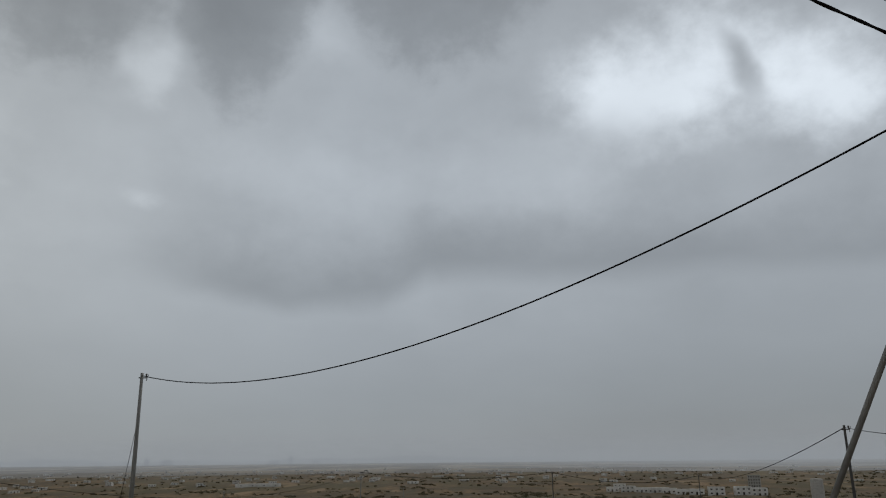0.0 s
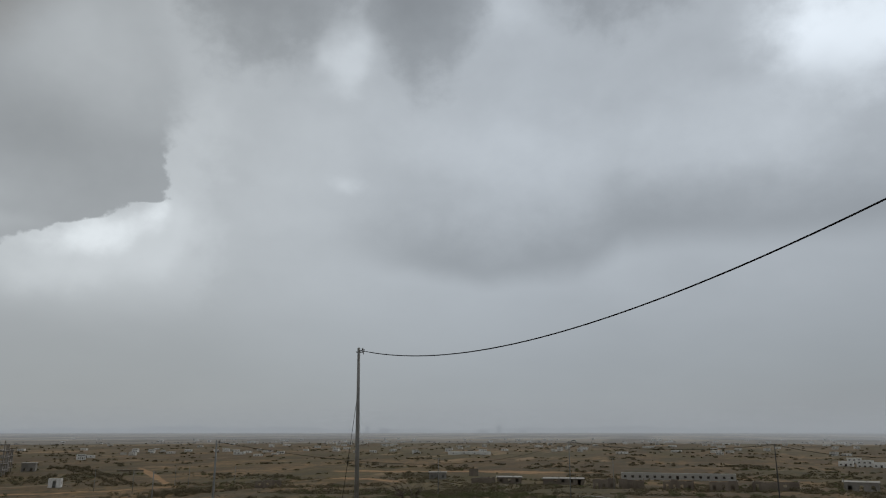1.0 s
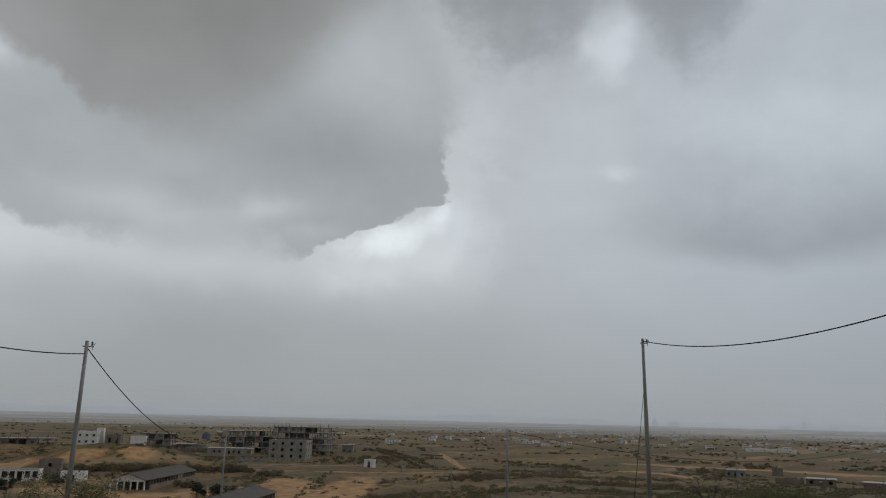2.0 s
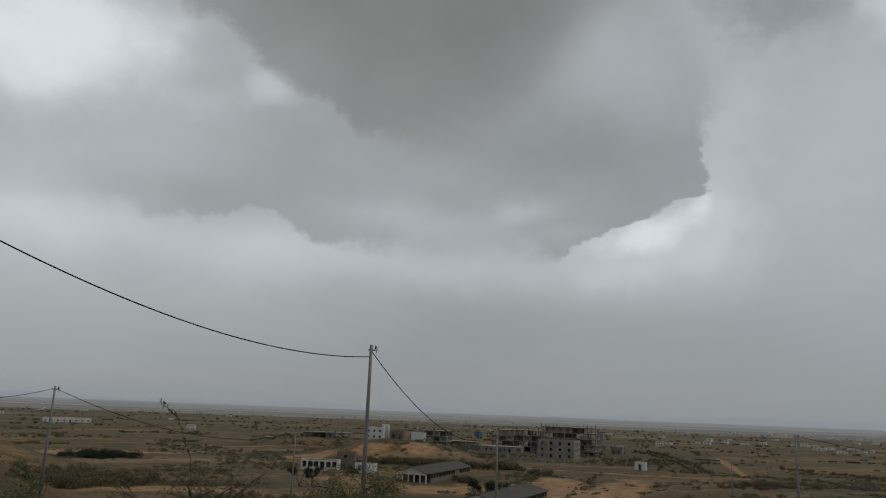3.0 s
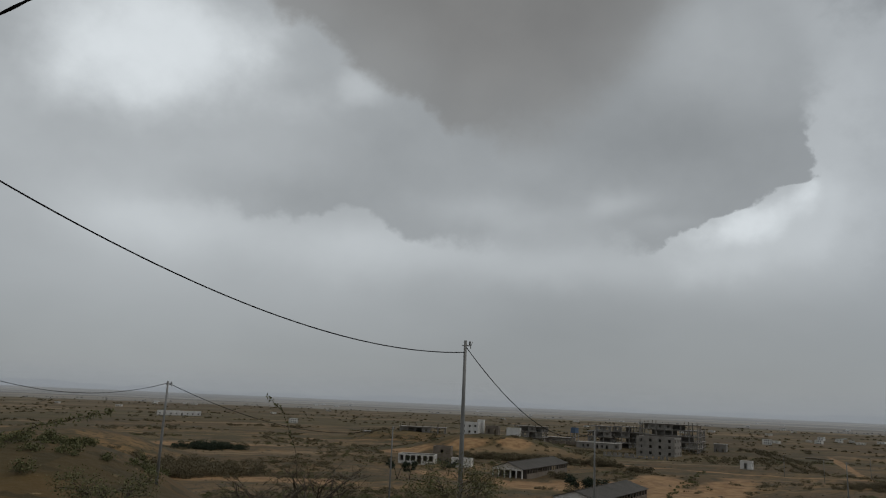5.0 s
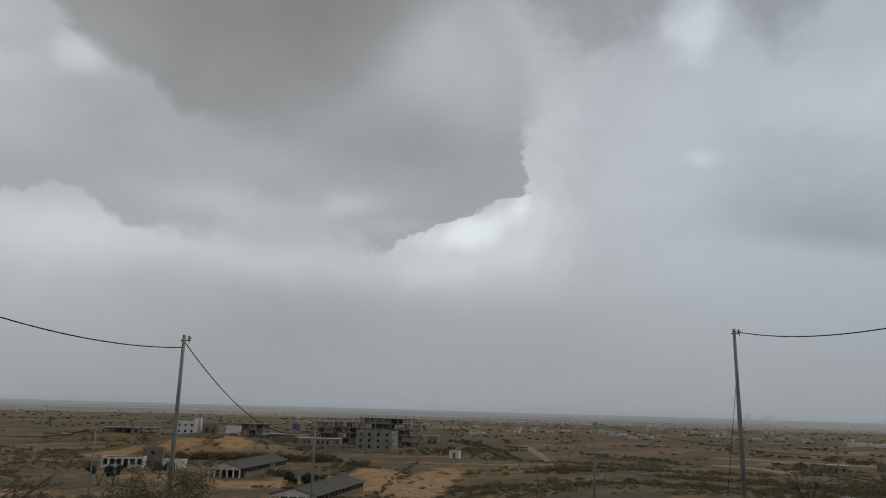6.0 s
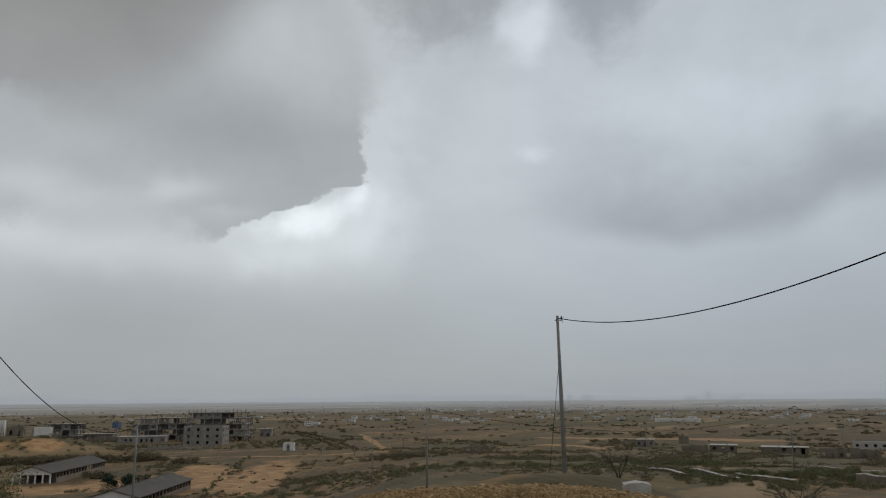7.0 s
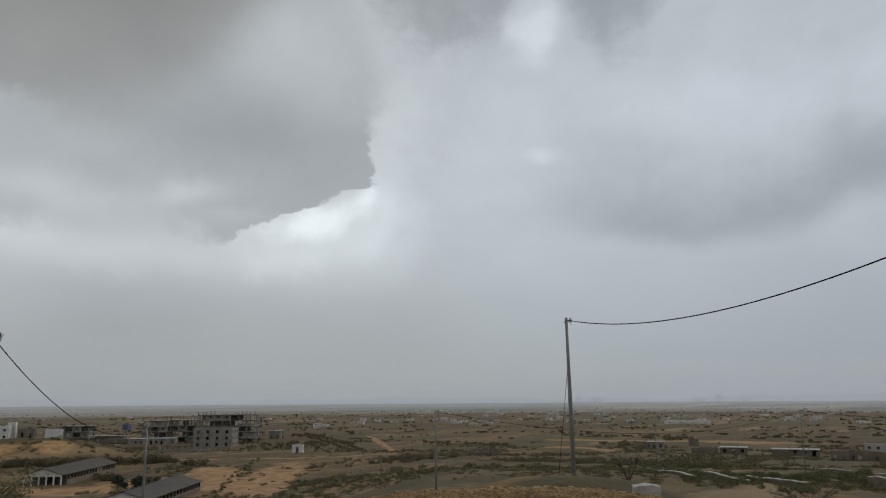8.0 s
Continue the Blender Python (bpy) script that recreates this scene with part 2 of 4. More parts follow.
CONCRETE = mat("weathered_concrete", [(0.20, 0.18, 0.16), (0.32, 0.295, 0.265), (0.42, 0.39, 0.35)], 0.5, 0.9, 0.3, vary=0.12)
BLOCKWORK = mat("grey_blockwork", [(0.19, 0.175, 0.155), (0.27, 0.25, 0.22), (0.33, 0.305, 0.27)], 0.35, 0.92, 0.3, vary=0.12)
BROWNBLOCK = mat("brown_blockwork", [(0.13, 0.105, 0.08), (0.19, 0.155, 0.12), (0.25, 0.21, 0.165)], 0.4, 0.92, 0.3, vary=0.15)
WHITEWASH = mat("stained_whitewash", [(0.50, 0.48, 0.44), (0.68, 0.66, 0.62), (0.80, 0.78, 0.74)], 0.4, 0.85, 0.15, vary=0.2)
ROOFSHEET = mat("grey_roof_sheet", [(0.05, 0.045, 0.038), (0.075, 0.068, 0.058), (0.105, 0.096, 0.083)], 0.35, 0.8, 0.2)
# darker tone for room insides, putting indoor shade into the colour
ROOMSHADE = mat("dark_room_shade", [(0.08, 0.07, 0.06), (0.13, 0.115, 0.10)], 0.6, 0.95, 0.0)
BLUEPAINT = mat("faded_blue_paint", [(0.06, 0.10, 0.17), (0.09, 0.14, 0.22)], 0.8, 0.7, 0.1)
POLEMAT = mat("galvanised_pole_steel", [(0.16, 0.16, 0.155), (0.23, 0.23, 0.22), (0.30, 0.295, 0.28)], 1.3, 0.6, 0.1, metal=0.3, vary=0.15)
DARKPOLE = mat("weathered_dark_pole", [(0.05, 0.048, 0.045), (0.09, 0.085, 0.08)], 1.5, 0.8, 0.2)
WIREMAT = mat("black_cable_sheath", [(0.010, 0.010, 0.012), (0.018, 0.018, 0.021)], 6.0, 0.95, 0.0)
WIREMAT.node_tree.nodes["Principled BSDF"].inputs["Specular IOR Level"].default_value = 0.1
CERAMIC = mat("grey_insulator_glaze", [(0.08, 0.075, 0.07), (0.14, 0.13, 0.12)], 8.0, 0.35, 0.0)
BARK = mat("dry_bark", [(0.06, 0.048, 0.036), (0.10, 0.08, 0.06), (0.15, 0.125, 0.095)], 6.0, 0.95, 0.5)
STONE = mat("ochre_rubble", [(0.24, 0.155, 0.07), (0.36, 0.245, 0.115), (0.46, 0.33, 0.175)], 2.5, 0.95, 0.5, vary=0.3)
PALESTONE = mat("pale_concrete_block", [(0.30, 0.29, 0.26), (0.42, 0.40, 0.365), (0.5, 0.48, 0.44)], 3.0, 0.9, 0.4, vary=0.1)
RUBBLEWALL = mat("rubble_masonry", [(0.10, 0.085, 0.06), (0.17, 0.14, 0.10), (0.25, 0.21, 0.155)], 1.2, 0.95, 0.6, vary=0.2)
SCRUB = leaf_mat("dry_scrub_leaf", (0.093, 0.077, 0.038), (0.141, 0.115, 0.061), (0.208, 0.170, 0.096))
GREENLEAF = leaf_mat("dusty_green_leaf", (0.072, 0.078, 0.027), (0.117, 0.120, 0.045), (0.180, 0.174, 0.075))
DARKLEAF = leaf_mat("dark_green_leaf", (0.012, 0.022, 0.010), (0.022, 0.036, 0.016), (0.04, 0.055, 0.025))


def soil_material():
    """Dry plain: brown earth, olive scrub tint, ochre sand where the ground is scraped bare, painted haze far off."""
    m = bpy.data.materials.new("dry_plain_soil")
    m.use_nodes = True
    t = m.node_tree
    b = t.nodes["Principled BSDF"]
    b.inputs["Roughness"].default_value = 0.95
    pos = nd(t, "ShaderNodeTexCoord").outputs["Object"]

    def noi(scale, detail, stretch=(1, 1, 1)):
        mp = nd(t, "ShaderNodeMapping")
        mp.inputs["Scale"].default_value = stretch
        mp.inputs["Rotation"].default_value = (0, 0, radians(32))
        t.links.new(pos, mp.inputs["Vector"])
        n = nd(t, "ShaderNodeTexNoise")
        n.inputs["Scale"].default_value, n.inputs["Detail"].default_value = scale, detail
        t.links.new(mp.outputs[0], n.inputs["Vector"])
        return n.outputs["Fac"]

    def blend(fac, c1, c2):
        n = nd(t, "ShaderNodeMix", data_type="RGBA")
        t.links.new(fac, n.inputs["Factor"])
        for key, c in (("A", c1), ("B", c2)):
            if isinstance(c, tuple):
                n.inputs[key].default_value = (*c, 1)
            else:
                t.links.new(c, n.inputs[key])
        return n.outputs["Result"]

    def spot(x, y, rx, ry, turn, lo=0.55, hi=0.25):
        mp = nd(t, "ShaderNodeMapping", vector_type="TEXTURE")
        mp.inputs["Location"].default_value, mp.inputs["Rotation"].default_value = (x, y, 0), (0, 0, radians(turn))
        mp.inputs["Scale"].default_value = (rx, ry, 1e6)
        t.links.new(pos, mp.inputs["Vector"])
        ln = nd(t, "ShaderNodeVectorMath", operation="LENGTH")
        t.links.new(mp.outputs[0], ln.inputs[0])
        return smooth(t, mth(t, "ADD", ln.outputs["Value"], mth(t, "MULTIPLY_ADD", noi(0.06, 6.0), 1.4, -0.7)), 1.15, 0.7)

    patches = smooth(t, noi(0.022, 9.0, (1, 0.45, 1)), 0.38, 0.62)
    grains = smooth(t, noi(0.35, 8.0), 0.35, 0.68)
    col = blend(patches, (0.098, 0.059, 0.020), (0.247, 0.149, 0.058))
    col = blend(mth(t, "MULTIPLY", grains, 0.5), col, (0.106, 0.074, 0.032))
    olive = smooth(t, noi(0.012, 9.0, (1, 0.3, 1)), 0.47, 0.58)
    col = blend(mth(t, "MULTIPLY", olive, 0.75), col, (0.085, 0.070, 0.018))
    # stones and tufts too small to stand alone
    tufts = smooth(t, noi(0.45, 5.0), 0.54, 0.60)
    col = blend(mth(t, "MULTIPLY", tufts, 0.8), col, (0.055, 0.043, 0.017))
    chips = smooth(t, noi(1.3, 3.0, (1, 0.8, 1)), 0.66, 0.70)
    col = blend(mth(t, "MULTIPLY", chips, 0.55), col, (0.367, 0.262, 0.139))
    shrubs = smooth(t, noi(0.07, 7.0, (1, 0.35, 1)), 0.54, 0.60)
    col = blend(mth(t, "MULTIPLY", shrubs, 0.75), col, (0.061, 0.051, 0.018))
    blotch = smooth(t, noi(0.16, 6.0, (1, 0.6, 1)), 0.51, 0.58)
    col = blend(mth(t, "MULTIPLY", blotch, 0.6), col, (0.071, 0.055, 0.024))
    washes = smooth(t, noi(0.03, 6.0, (1, 0.2, 1)), 0.60, 0.66)
    col = blend(mth(t, "MULTIPLY", washes, 0.7), col, (0.285, 0.194, 0.102))
    bare = total_of(t, [spot(x, y, rx, ry, tu) for x, y, rx, ry, tu in BARE])
    sand = blend(grains, (0.272, 0.152, 0.065), (0.449, 0.274, 0.128))
    col = blend(mth(t, "MULTIPLY", mth(t, "MINIMUM", bare, 1.0), 0.85), col, sand)
    # haze put into the soil colour: paler and greyer with distance
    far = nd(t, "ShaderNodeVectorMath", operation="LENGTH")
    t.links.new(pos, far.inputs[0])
    hazing = smooth(t, far.outputs["Value"], 450.0, 2600.0)
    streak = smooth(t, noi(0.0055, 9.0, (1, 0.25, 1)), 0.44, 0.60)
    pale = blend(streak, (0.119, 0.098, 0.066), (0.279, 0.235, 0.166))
    col = blend(mth(t, "MULTIPLY", hazing, 0.92), col, pale)
    t.links.new(col, b.inputs["Base Color"])
    bp = nd(t, "ShaderNodeBump")
    bp.inputs["Strength"].default_value, bp.inputs["Distance"].default_value = 0.5, 0.3
    t.links.new(noi(1.2, 8.0), bp.inputs["Height"])
    t.links.new(bp.outputs[0], b.inputs["Normal"])
    return m


def total_of(tree, parts):
    s = parts[0]
    for q in parts[1:]:
        s = mth(tree, "ADD", s, q)
    return s


def polar(az, d):
    a = radians(az)
    return -d * math.sin(a), d * math.cos(a)


# scraped bare earth: centre, half-sizes and turn
BARE = [(*polar(24, 14.6), 9.0, 3.2, 24), (*polar(53.5, 205), 28, 13, 50), (*polar(48.3, 215), 10, 55, 42), (*polar(44, 215), 9, 60, 38), (*polar(50.5, 210), 20, 20, 0), (*polar(61, 215), 30, 8, 10),
        (*polar(58.0, 322), 7, 9, 30), (*polar(61.5, 318), 9, 7, 60), (*polar(14, 430), 70, 14, 8), (*polar(22, 330), 26, 7, 15), (*polar(78, 190), 30, 12, 60),
        (*polar(86, 330), 60, 10, 85), (*polar(66, 320), 12, 8, 70), (*polar(84, 75), 16, 9, 80),
        (*polar(36, 420), 2.5, 120, 40), (*polar(84, 420), 3, 150, -20), (*polar(43, 300), 70, 2.2, 40)]

# ---- the land ----
NEAR_D = [0, 10, 12, 25, 45, 70, 108, 155, 210, 330, 600, 1000, 2000, 4500]
SLOPE_E = [0, 0, -0.5, -2.2, -5.0, -6.9, -8.2, -11.4, -14.6, -19.4, -22, -22.5, -21, -12]
SLOPE_W = [0, 0, -0.5, -2.3, -5.5, -8.8, -13.6, -17.1, -18.7, -19.4, -22, -22.5, -21, -12]


def land(x, y):
    """Height of the ground at x, y."""
    x, y = np.asarray(x, float), np.asarray(y, float)
    d = np.hypot(x, y)
    az = np.degrees(np.arctan2(-x, y))
    k = np.clip((az - 29) / 15, 0, 1)
    k = k * k * (3 - 2 * k)
    z = (1 - k) * np.interp(d, NEAR_D, SLOPE_E) + k * np.interp(d, NEAR_D, SLOPE_W)
    behind = np.clip((np.abs(az - 30) - 90) / 40, 0, 1)
    z = z * (1 - behind * np.clip(1.3 - d / 150, 0, 1))

    def knoll(az0, d0, h, ra, rd):
        cx, cy = polar(az0, d0)
        ux, uy = cx / d0, cy / d0
        dr = ((x - cx) * ux + (y - cy) * uy) / rd
        ds = ((x - cx) * -uy + (y - cy) * ux) / ra
        return h * np.exp(-(dr * dr + ds * ds) ** 1.5)

    z = z + knoll(22.5, 37, 2.0, 6.5, 6) + knoll(25.5, 15, 0.84, 4.8, 2.4)
    z = z + knoll(59.6, 338, 8.0, 34, 26) + knoll(91.5, 62, 5.4, 11, 14) + knoll(90, 250, 9, 30, 40) + knoll(66, 436, 5.2, 34, 24)
    z = z + knoll(22, 330, 1.6, 16, 12)
    w = np.clip(d / 40 - 0.2, 0, 1) * np.clip(d / 90, 0.25, 2.2)
    z = z + w * (0.16 * np.sin(x / 17 + 1.3 * np.sin(y / 23)) * np.cos(y / 14 + np.sin(x / 31)) + 0.12 * np.sin(x / 4.1 + y / 5.3) * np.sin(y / 3.7 - x / 7))
    return z + 0.03 * np.sin(x * 1.7 + np.sin(y * 2.1)) * np.sin(y * 1.9)


def zat(x, y):
    return float(land(x, y))


def mesh_object(name, verts, faces, material, parent=None, smooth_faces=False):
    me = bpy.data.meshes.new(name)
    me.from_pydata(verts, [], faces)
    me.materials.append(material)
    if smooth_faces:
        me.polygons.foreach_set("use_smooth", [True] * len(me.polygons))
    me.update()
    ob = new(name, me)
    if parent:
        ob.parent = parent
    return ob


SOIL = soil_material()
azs = np.radians(np.concatenate([np.arange(-50, 105, 0.45), np.arange(105, 310, 5.0)]))
rings = np.concatenate([np.linspace(0.6, 60, 90), np.exp(np.linspace(np.log(61), np.log(4500), 190))])
AA, RR = np.meshgrid(azs, rings)
gx, gy = -RR * np.sin(AA), RR * np.cos(AA)
gz = land(gx, gy)
na, nr = len(azs), len(rings)
gverts = [(0.0, 0.0, 0.0)] + list(zip(gx.ravel().tolist(), gy.ravel().tolist(), gz.ravel().tolist()))
gfaces = []
for i in range(nr - 1):
    for j in range(na):
        j2 = (j + 1) % na
        gfaces.append((1 + i * na + j, 1 + (i + 1) * na + j, 1 + (i + 1) * na + j2, 1 + i * na + j2))
gfaces += [(0, 1 + j, 1 + (j + 1) % na) for j in range(na)]
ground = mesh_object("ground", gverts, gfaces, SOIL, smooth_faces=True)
tagged(ground, "dry brown plain with scrub and bare sandy patches", "ground", kind="structure")

# far hills, their rain haze painted in as one flat glowing grey
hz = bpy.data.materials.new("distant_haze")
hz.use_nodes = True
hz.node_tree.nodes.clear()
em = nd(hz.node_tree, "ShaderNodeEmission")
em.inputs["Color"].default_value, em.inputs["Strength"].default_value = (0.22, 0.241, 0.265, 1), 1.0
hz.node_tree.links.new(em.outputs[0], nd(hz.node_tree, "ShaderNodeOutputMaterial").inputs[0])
hv, hf = [], []
angs = np.arange(-60, 120, 0.25)
for i, a in enumerate(angs):
    top = 0.16 + 0.10 * math.sin(a * 0.21 + 1) + 0.06 * math.sin(a * 0.77) + 0.03 * math.sin(a * 2.3) + 0.015 * math.sin(a * 6.1)
    x, y = polar(a, 4600)
    x2, y2 = polar(a, 4690)
    hv += [(x, y, -60), (x, y, EYE + 4600 * math.tan(radians(top)) * 0.6), (x2, y2, EYE + 4690 * math.tan(radians(top))), (x2, y2, -60)]
    if i:
        for k in range(3):
            hf.append((4 * i - 4 + k, 4 * i + k, 4 * i + k + 1, 4 * i - 3 + k))
# glowing see-through sheets added over the far plain to paint rain haze on the land behind
vm = bpy.data.materials.new("haze_veil_glow")
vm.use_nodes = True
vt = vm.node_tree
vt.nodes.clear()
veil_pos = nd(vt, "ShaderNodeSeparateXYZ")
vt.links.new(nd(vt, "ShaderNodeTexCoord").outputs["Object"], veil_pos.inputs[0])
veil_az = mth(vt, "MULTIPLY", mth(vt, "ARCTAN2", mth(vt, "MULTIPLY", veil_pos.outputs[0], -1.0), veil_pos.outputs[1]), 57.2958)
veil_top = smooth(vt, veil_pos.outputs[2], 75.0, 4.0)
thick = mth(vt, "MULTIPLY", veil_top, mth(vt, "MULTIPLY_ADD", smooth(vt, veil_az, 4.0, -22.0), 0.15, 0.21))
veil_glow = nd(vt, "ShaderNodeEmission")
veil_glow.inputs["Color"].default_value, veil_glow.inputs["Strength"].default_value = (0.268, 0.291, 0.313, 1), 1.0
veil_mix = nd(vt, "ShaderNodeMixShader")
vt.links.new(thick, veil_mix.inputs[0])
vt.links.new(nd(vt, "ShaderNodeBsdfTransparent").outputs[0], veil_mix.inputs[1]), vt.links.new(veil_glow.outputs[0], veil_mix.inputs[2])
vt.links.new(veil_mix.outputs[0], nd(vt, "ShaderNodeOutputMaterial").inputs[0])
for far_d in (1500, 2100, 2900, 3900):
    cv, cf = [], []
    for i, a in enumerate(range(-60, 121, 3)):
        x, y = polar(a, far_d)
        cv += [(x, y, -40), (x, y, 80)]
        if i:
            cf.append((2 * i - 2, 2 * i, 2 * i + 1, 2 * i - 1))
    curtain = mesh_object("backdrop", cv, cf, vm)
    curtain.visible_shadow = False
    tagged(curtain, "glowing see-through sheet that stands in for distant haze", "rain haze", kind="structure")
# emissive grey that puts haze on the towers, a little darker than the hills
far_tower = bpy.data.materials.new("tower_haze_glow")
far_tower.use_nodes = True
far_tower.node_tree.nodes.clear()
em2 = nd(far_tower.node_tree, "ShaderNodeEmission")
em2.inputs["Color"].default_value, em2.inputs["Strength"].default_value = (0.15, 0.168, 0.19, 1), 1.0
far_tower.node_tree.links.new(em2.outputs[0], nd(far_tower.node_tree, "ShaderNodeOutputMaterial").inputs[0])
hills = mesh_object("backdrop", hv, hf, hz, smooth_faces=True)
tagged(hills, "low hills in a flat glowing haze grey", "hills", kind="structure")

# ---- building blocks ----


def box(bm, x0, y0, z0, x1, y1, z1):
    vs = [bm.verts.new(p) for p in ((x0, y0, z0), (x1, y0, z0), (x1, y1, z0), (x0, y1, z0), (x0, y0, z1), (x1, y0, z1), (x1, y1, z1), (x0, y1, z1))]
    for f in ((0, 3, 2, 1), (4, 5, 6, 7), (0, 1, 5, 4), (1, 2, 6, 5), (2, 3, 7, 6), (3, 0, 4, 7)):
        bm.faces.new([vs[i] for i in f])
    return bm


def boxes(*rows):
    bm = bmesh.new()
    for r in rows:
        box(bm, *r)
    return bm


def tube(bm, points, radii, sides=8, cap=True):
    """A round bar along points with a radius at each."""
    rings = []
    n = len(points)
    for i, p in enumerate(points):
        p = Vector(p)
        d = (Vector(points[min(i + 1, n - 1)]) - Vector(points[max(i - 1, 0)])).normalized()
        s = d.cross(Vector((0, 0, 1)))
        s = s.normalized() if s.length > 0.05 else Vector((1, 0, 0))
        u = s.cross(d)
        rings.append([bm.verts.new(p + radii[i] * (math.cos(k * math.tau / sides) * s + math.sin(k * math.tau / sides) * u)) for k in range(sides)])
    for a, b in zip(rings, rings[1:]):
        for k in range(sides):
            bm.faces.new((a[k], a[(k + 1) % sides], b[(k + 1) % sides], b[k])).smooth = True
    if cap:
        bm.faces.new(rings[0][::-1]), bm.faces.new(rings[-1])
    return bm


def part(name, bm, material, parent, label=""):
    me = bpy.data.meshes.new(name)
    bm.normal_update()
    bm.to_mesh(me)
    bm.free()
    me.materials.append(material)
    ob = new(name, me)
    ob.parent = parent
    if label:
        ob["label"] = label
    return ob


def thing(name, x, y, z, turn, label, category, group=""):
    ob = new(name)
    ob.empty_display_size = 0.3
    ob.matrix_basis = pose(x, y, z, 0, 0, turn)
    return tagged(ob, label, category, group)


def wall(bm, x0, y0, x1, y1, z0, z1, thick, openings=()):
    """An upright wall from one plan point to the other with openings (start, end, sill, head) cut right through."""
    length = math.hypot(x1 - x0, y1 - y0)
    m = Matrix.Translation((x0, y0, 0)) @ Matrix.Rotation(math.atan2(y1 - y0, x1 - x0), 4, "Z")
    xs = sorted({0.0, length, *[o[0] for o in openings], *[o[1] for o in openings]})
    zs = sorted({z0, z1, *[o[2] for o in openings], *[o[3] for o in openings]})
    start = len(bm.verts)
    for a, b in zip(xs, xs[1:]):
        run = None
        for c, d in zip(zs, zs[1:]):
            hole = any(o[0] <= a + 1e-6 and b <= o[1] + 1e-6 and o[2] <= c + 1e-6 and d <= o[3] + 1e-6 for o in openings)
            if not hole:
                run = (run[0], d) if run else (c, d)
            if run and (hole or d == zs[-1]):
                box(bm, a, -thick / 2, run[0], b, thick / 2, run[1])
                run = None
    bm.verts.ensure_lookup_table()
    for v in bm.verts[start:]:
        v.co = m @ v.co
    bmesh.ops.remove_doubles(bm, verts=bm.verts[start:], dist=0.0005)
    return bm


# ---- overhead line ----


def utility_pole(az, d, h, label, dark=False, turn=0.0, lean=0.0, foot=False, r=0.085):
    x, y = polar(az, d)
    z = zat(x, y)
    ob = thing("utility_pole", x, y, z, turn, label, "utility pole", "poles of the overhead line")
    m = DARKPOLE if dark else POLEMAT
    lx = math.tan(radians(lean)) * h
    part("shaft", tube(bmesh.new(), [(0, 0, -0.4), (lx * 0.5, 0, h * 0.5), (lx * 0.66, 0, h * 0.66), (lx, 0, h)], [r * 1.15, r, r * 0.82, r * 0.7], 10), m, ob)
    arm = boxes((lx - 0.14, -0.025, h - 0.25, 0.24 + lx, 0.025, h - 0.20))
    tube(arm, [(lx + 0.23, 0, h - 0.36), (lx + 0.24, 0, h - 0.24), (lx + 0.31, 0, h - 0.06)], [0.018, 0.018, 0.014], 6)
    br = part("bracket", arm, m, ob)
    for sx in (0.2,):
        ins = bmesh.new()
        tube(ins, [(lx + sx, 0, h - 0.19), (lx + sx, 0, h - 0.15), (lx + sx, 0, h - 0.12), (lx + sx, 0, h - 0.07), (lx + sx, 0, h - 0.02)], [0.03, 0.05, 0.035, 0.05, 0.025], 8)
        part("insulator", ins, CERAMIC, br, "grey glazed insulator")
    if foot:
        f = bmesh.new()
        tube(f, [(0, 0, -0.3), (0, 0, 0.10), (0, 0, 0.16)], [0.42, 0.40, 0.34], 12)
        part("footing", f, PALESTONE, ob, "pale concrete footing")
    return ob, Vector((x, y, z + h - 0.12)) + Matrix.Rotation(radians(turn), 3, "Z") @ Vector((lx, 0, 0))


def cable(a, b, sag, r=0.016, label="black twisted overhead cable", n=28, strands=2):
    a, b = Vector(a), Vector(b)
    ob = thing("overhead_cable", *a, 0, label, "cable", "overhead cables")
    side = (b - a).cross(Vector((0, 0, 1))).normalized()
    length = (b - a).length
    turns = max(2, length / 1.6)
    n = max(n, int(turns * 7)) if strands > 1 else n
    for s in range(strands):
        pts = []
        for i in range(n + 1):
            t = i / n
            p = a.lerp(b, t) - a - Vector((0, 0, 4 * sag * t * (1 - t)))
            if strands > 1:
                ph = t * turns * math.tau + s * math.pi
                p += r * 0.5 * (math.cos(ph) * side + math.sin(ph) * Vector((0, 0, 1)))
            pts.append(p)
        part("strand", tube(bmesh.new(), pts, [r] * (n + 1), 5), WIREMAT, ob)
    return ob


def rise(az, d, el):
    """Height of a pole whose top shows at the given elevation."""
    return EYE + d * math.tan(radians(el)) - zat(*polar(az, d)) + 0.1


p1, p1t = utility_pole(21.8, 39, 8.0, "slim grey steel utility pole on a concrete footing", turn=22, lean=-0.6, foot=True, r=0.10)
p2, p2t = utility_pole(6.3, 122, rise(6.3, 122, -0.79), "slim grey utility pole on the lower slope", turn=6)
p3, p3t = utility_pole(31.85, 60, 7.15, "slim grey utility pole below the gravel bank", turn=30)
utility_pole(35.9, 122, 7.3, "short grey utility pole in scrub", turn=36)
p4, p4t = utility_pole(-7.65, 110, rise(-7.65, 110, -0.91), "dark utility pole on the plain", dark=True, turn=-8)
p5, p5t = utility_pole(-17.8, 128, rise(-17.8, 128, -1.2), "dark utility pole on the plain", dark=True, turn=-18)
p6, p6t = utility_pole(-27.2, 46, rise(-27.2, 46, 1.85), "dark utility pole standing on the slope", dark=True, turn=-27)
q1, q1t = utility_pole(62.0, 33.5, 8.0, "slim grey steel utility pole rising from a thorn bush", turn=62, r=0.095)
q2, q2t = utility_pole(83.4, 53, 2.15 - zat(*polar(83.4, 53)), "slim grey utility pole beside a bare hill", turn=83)
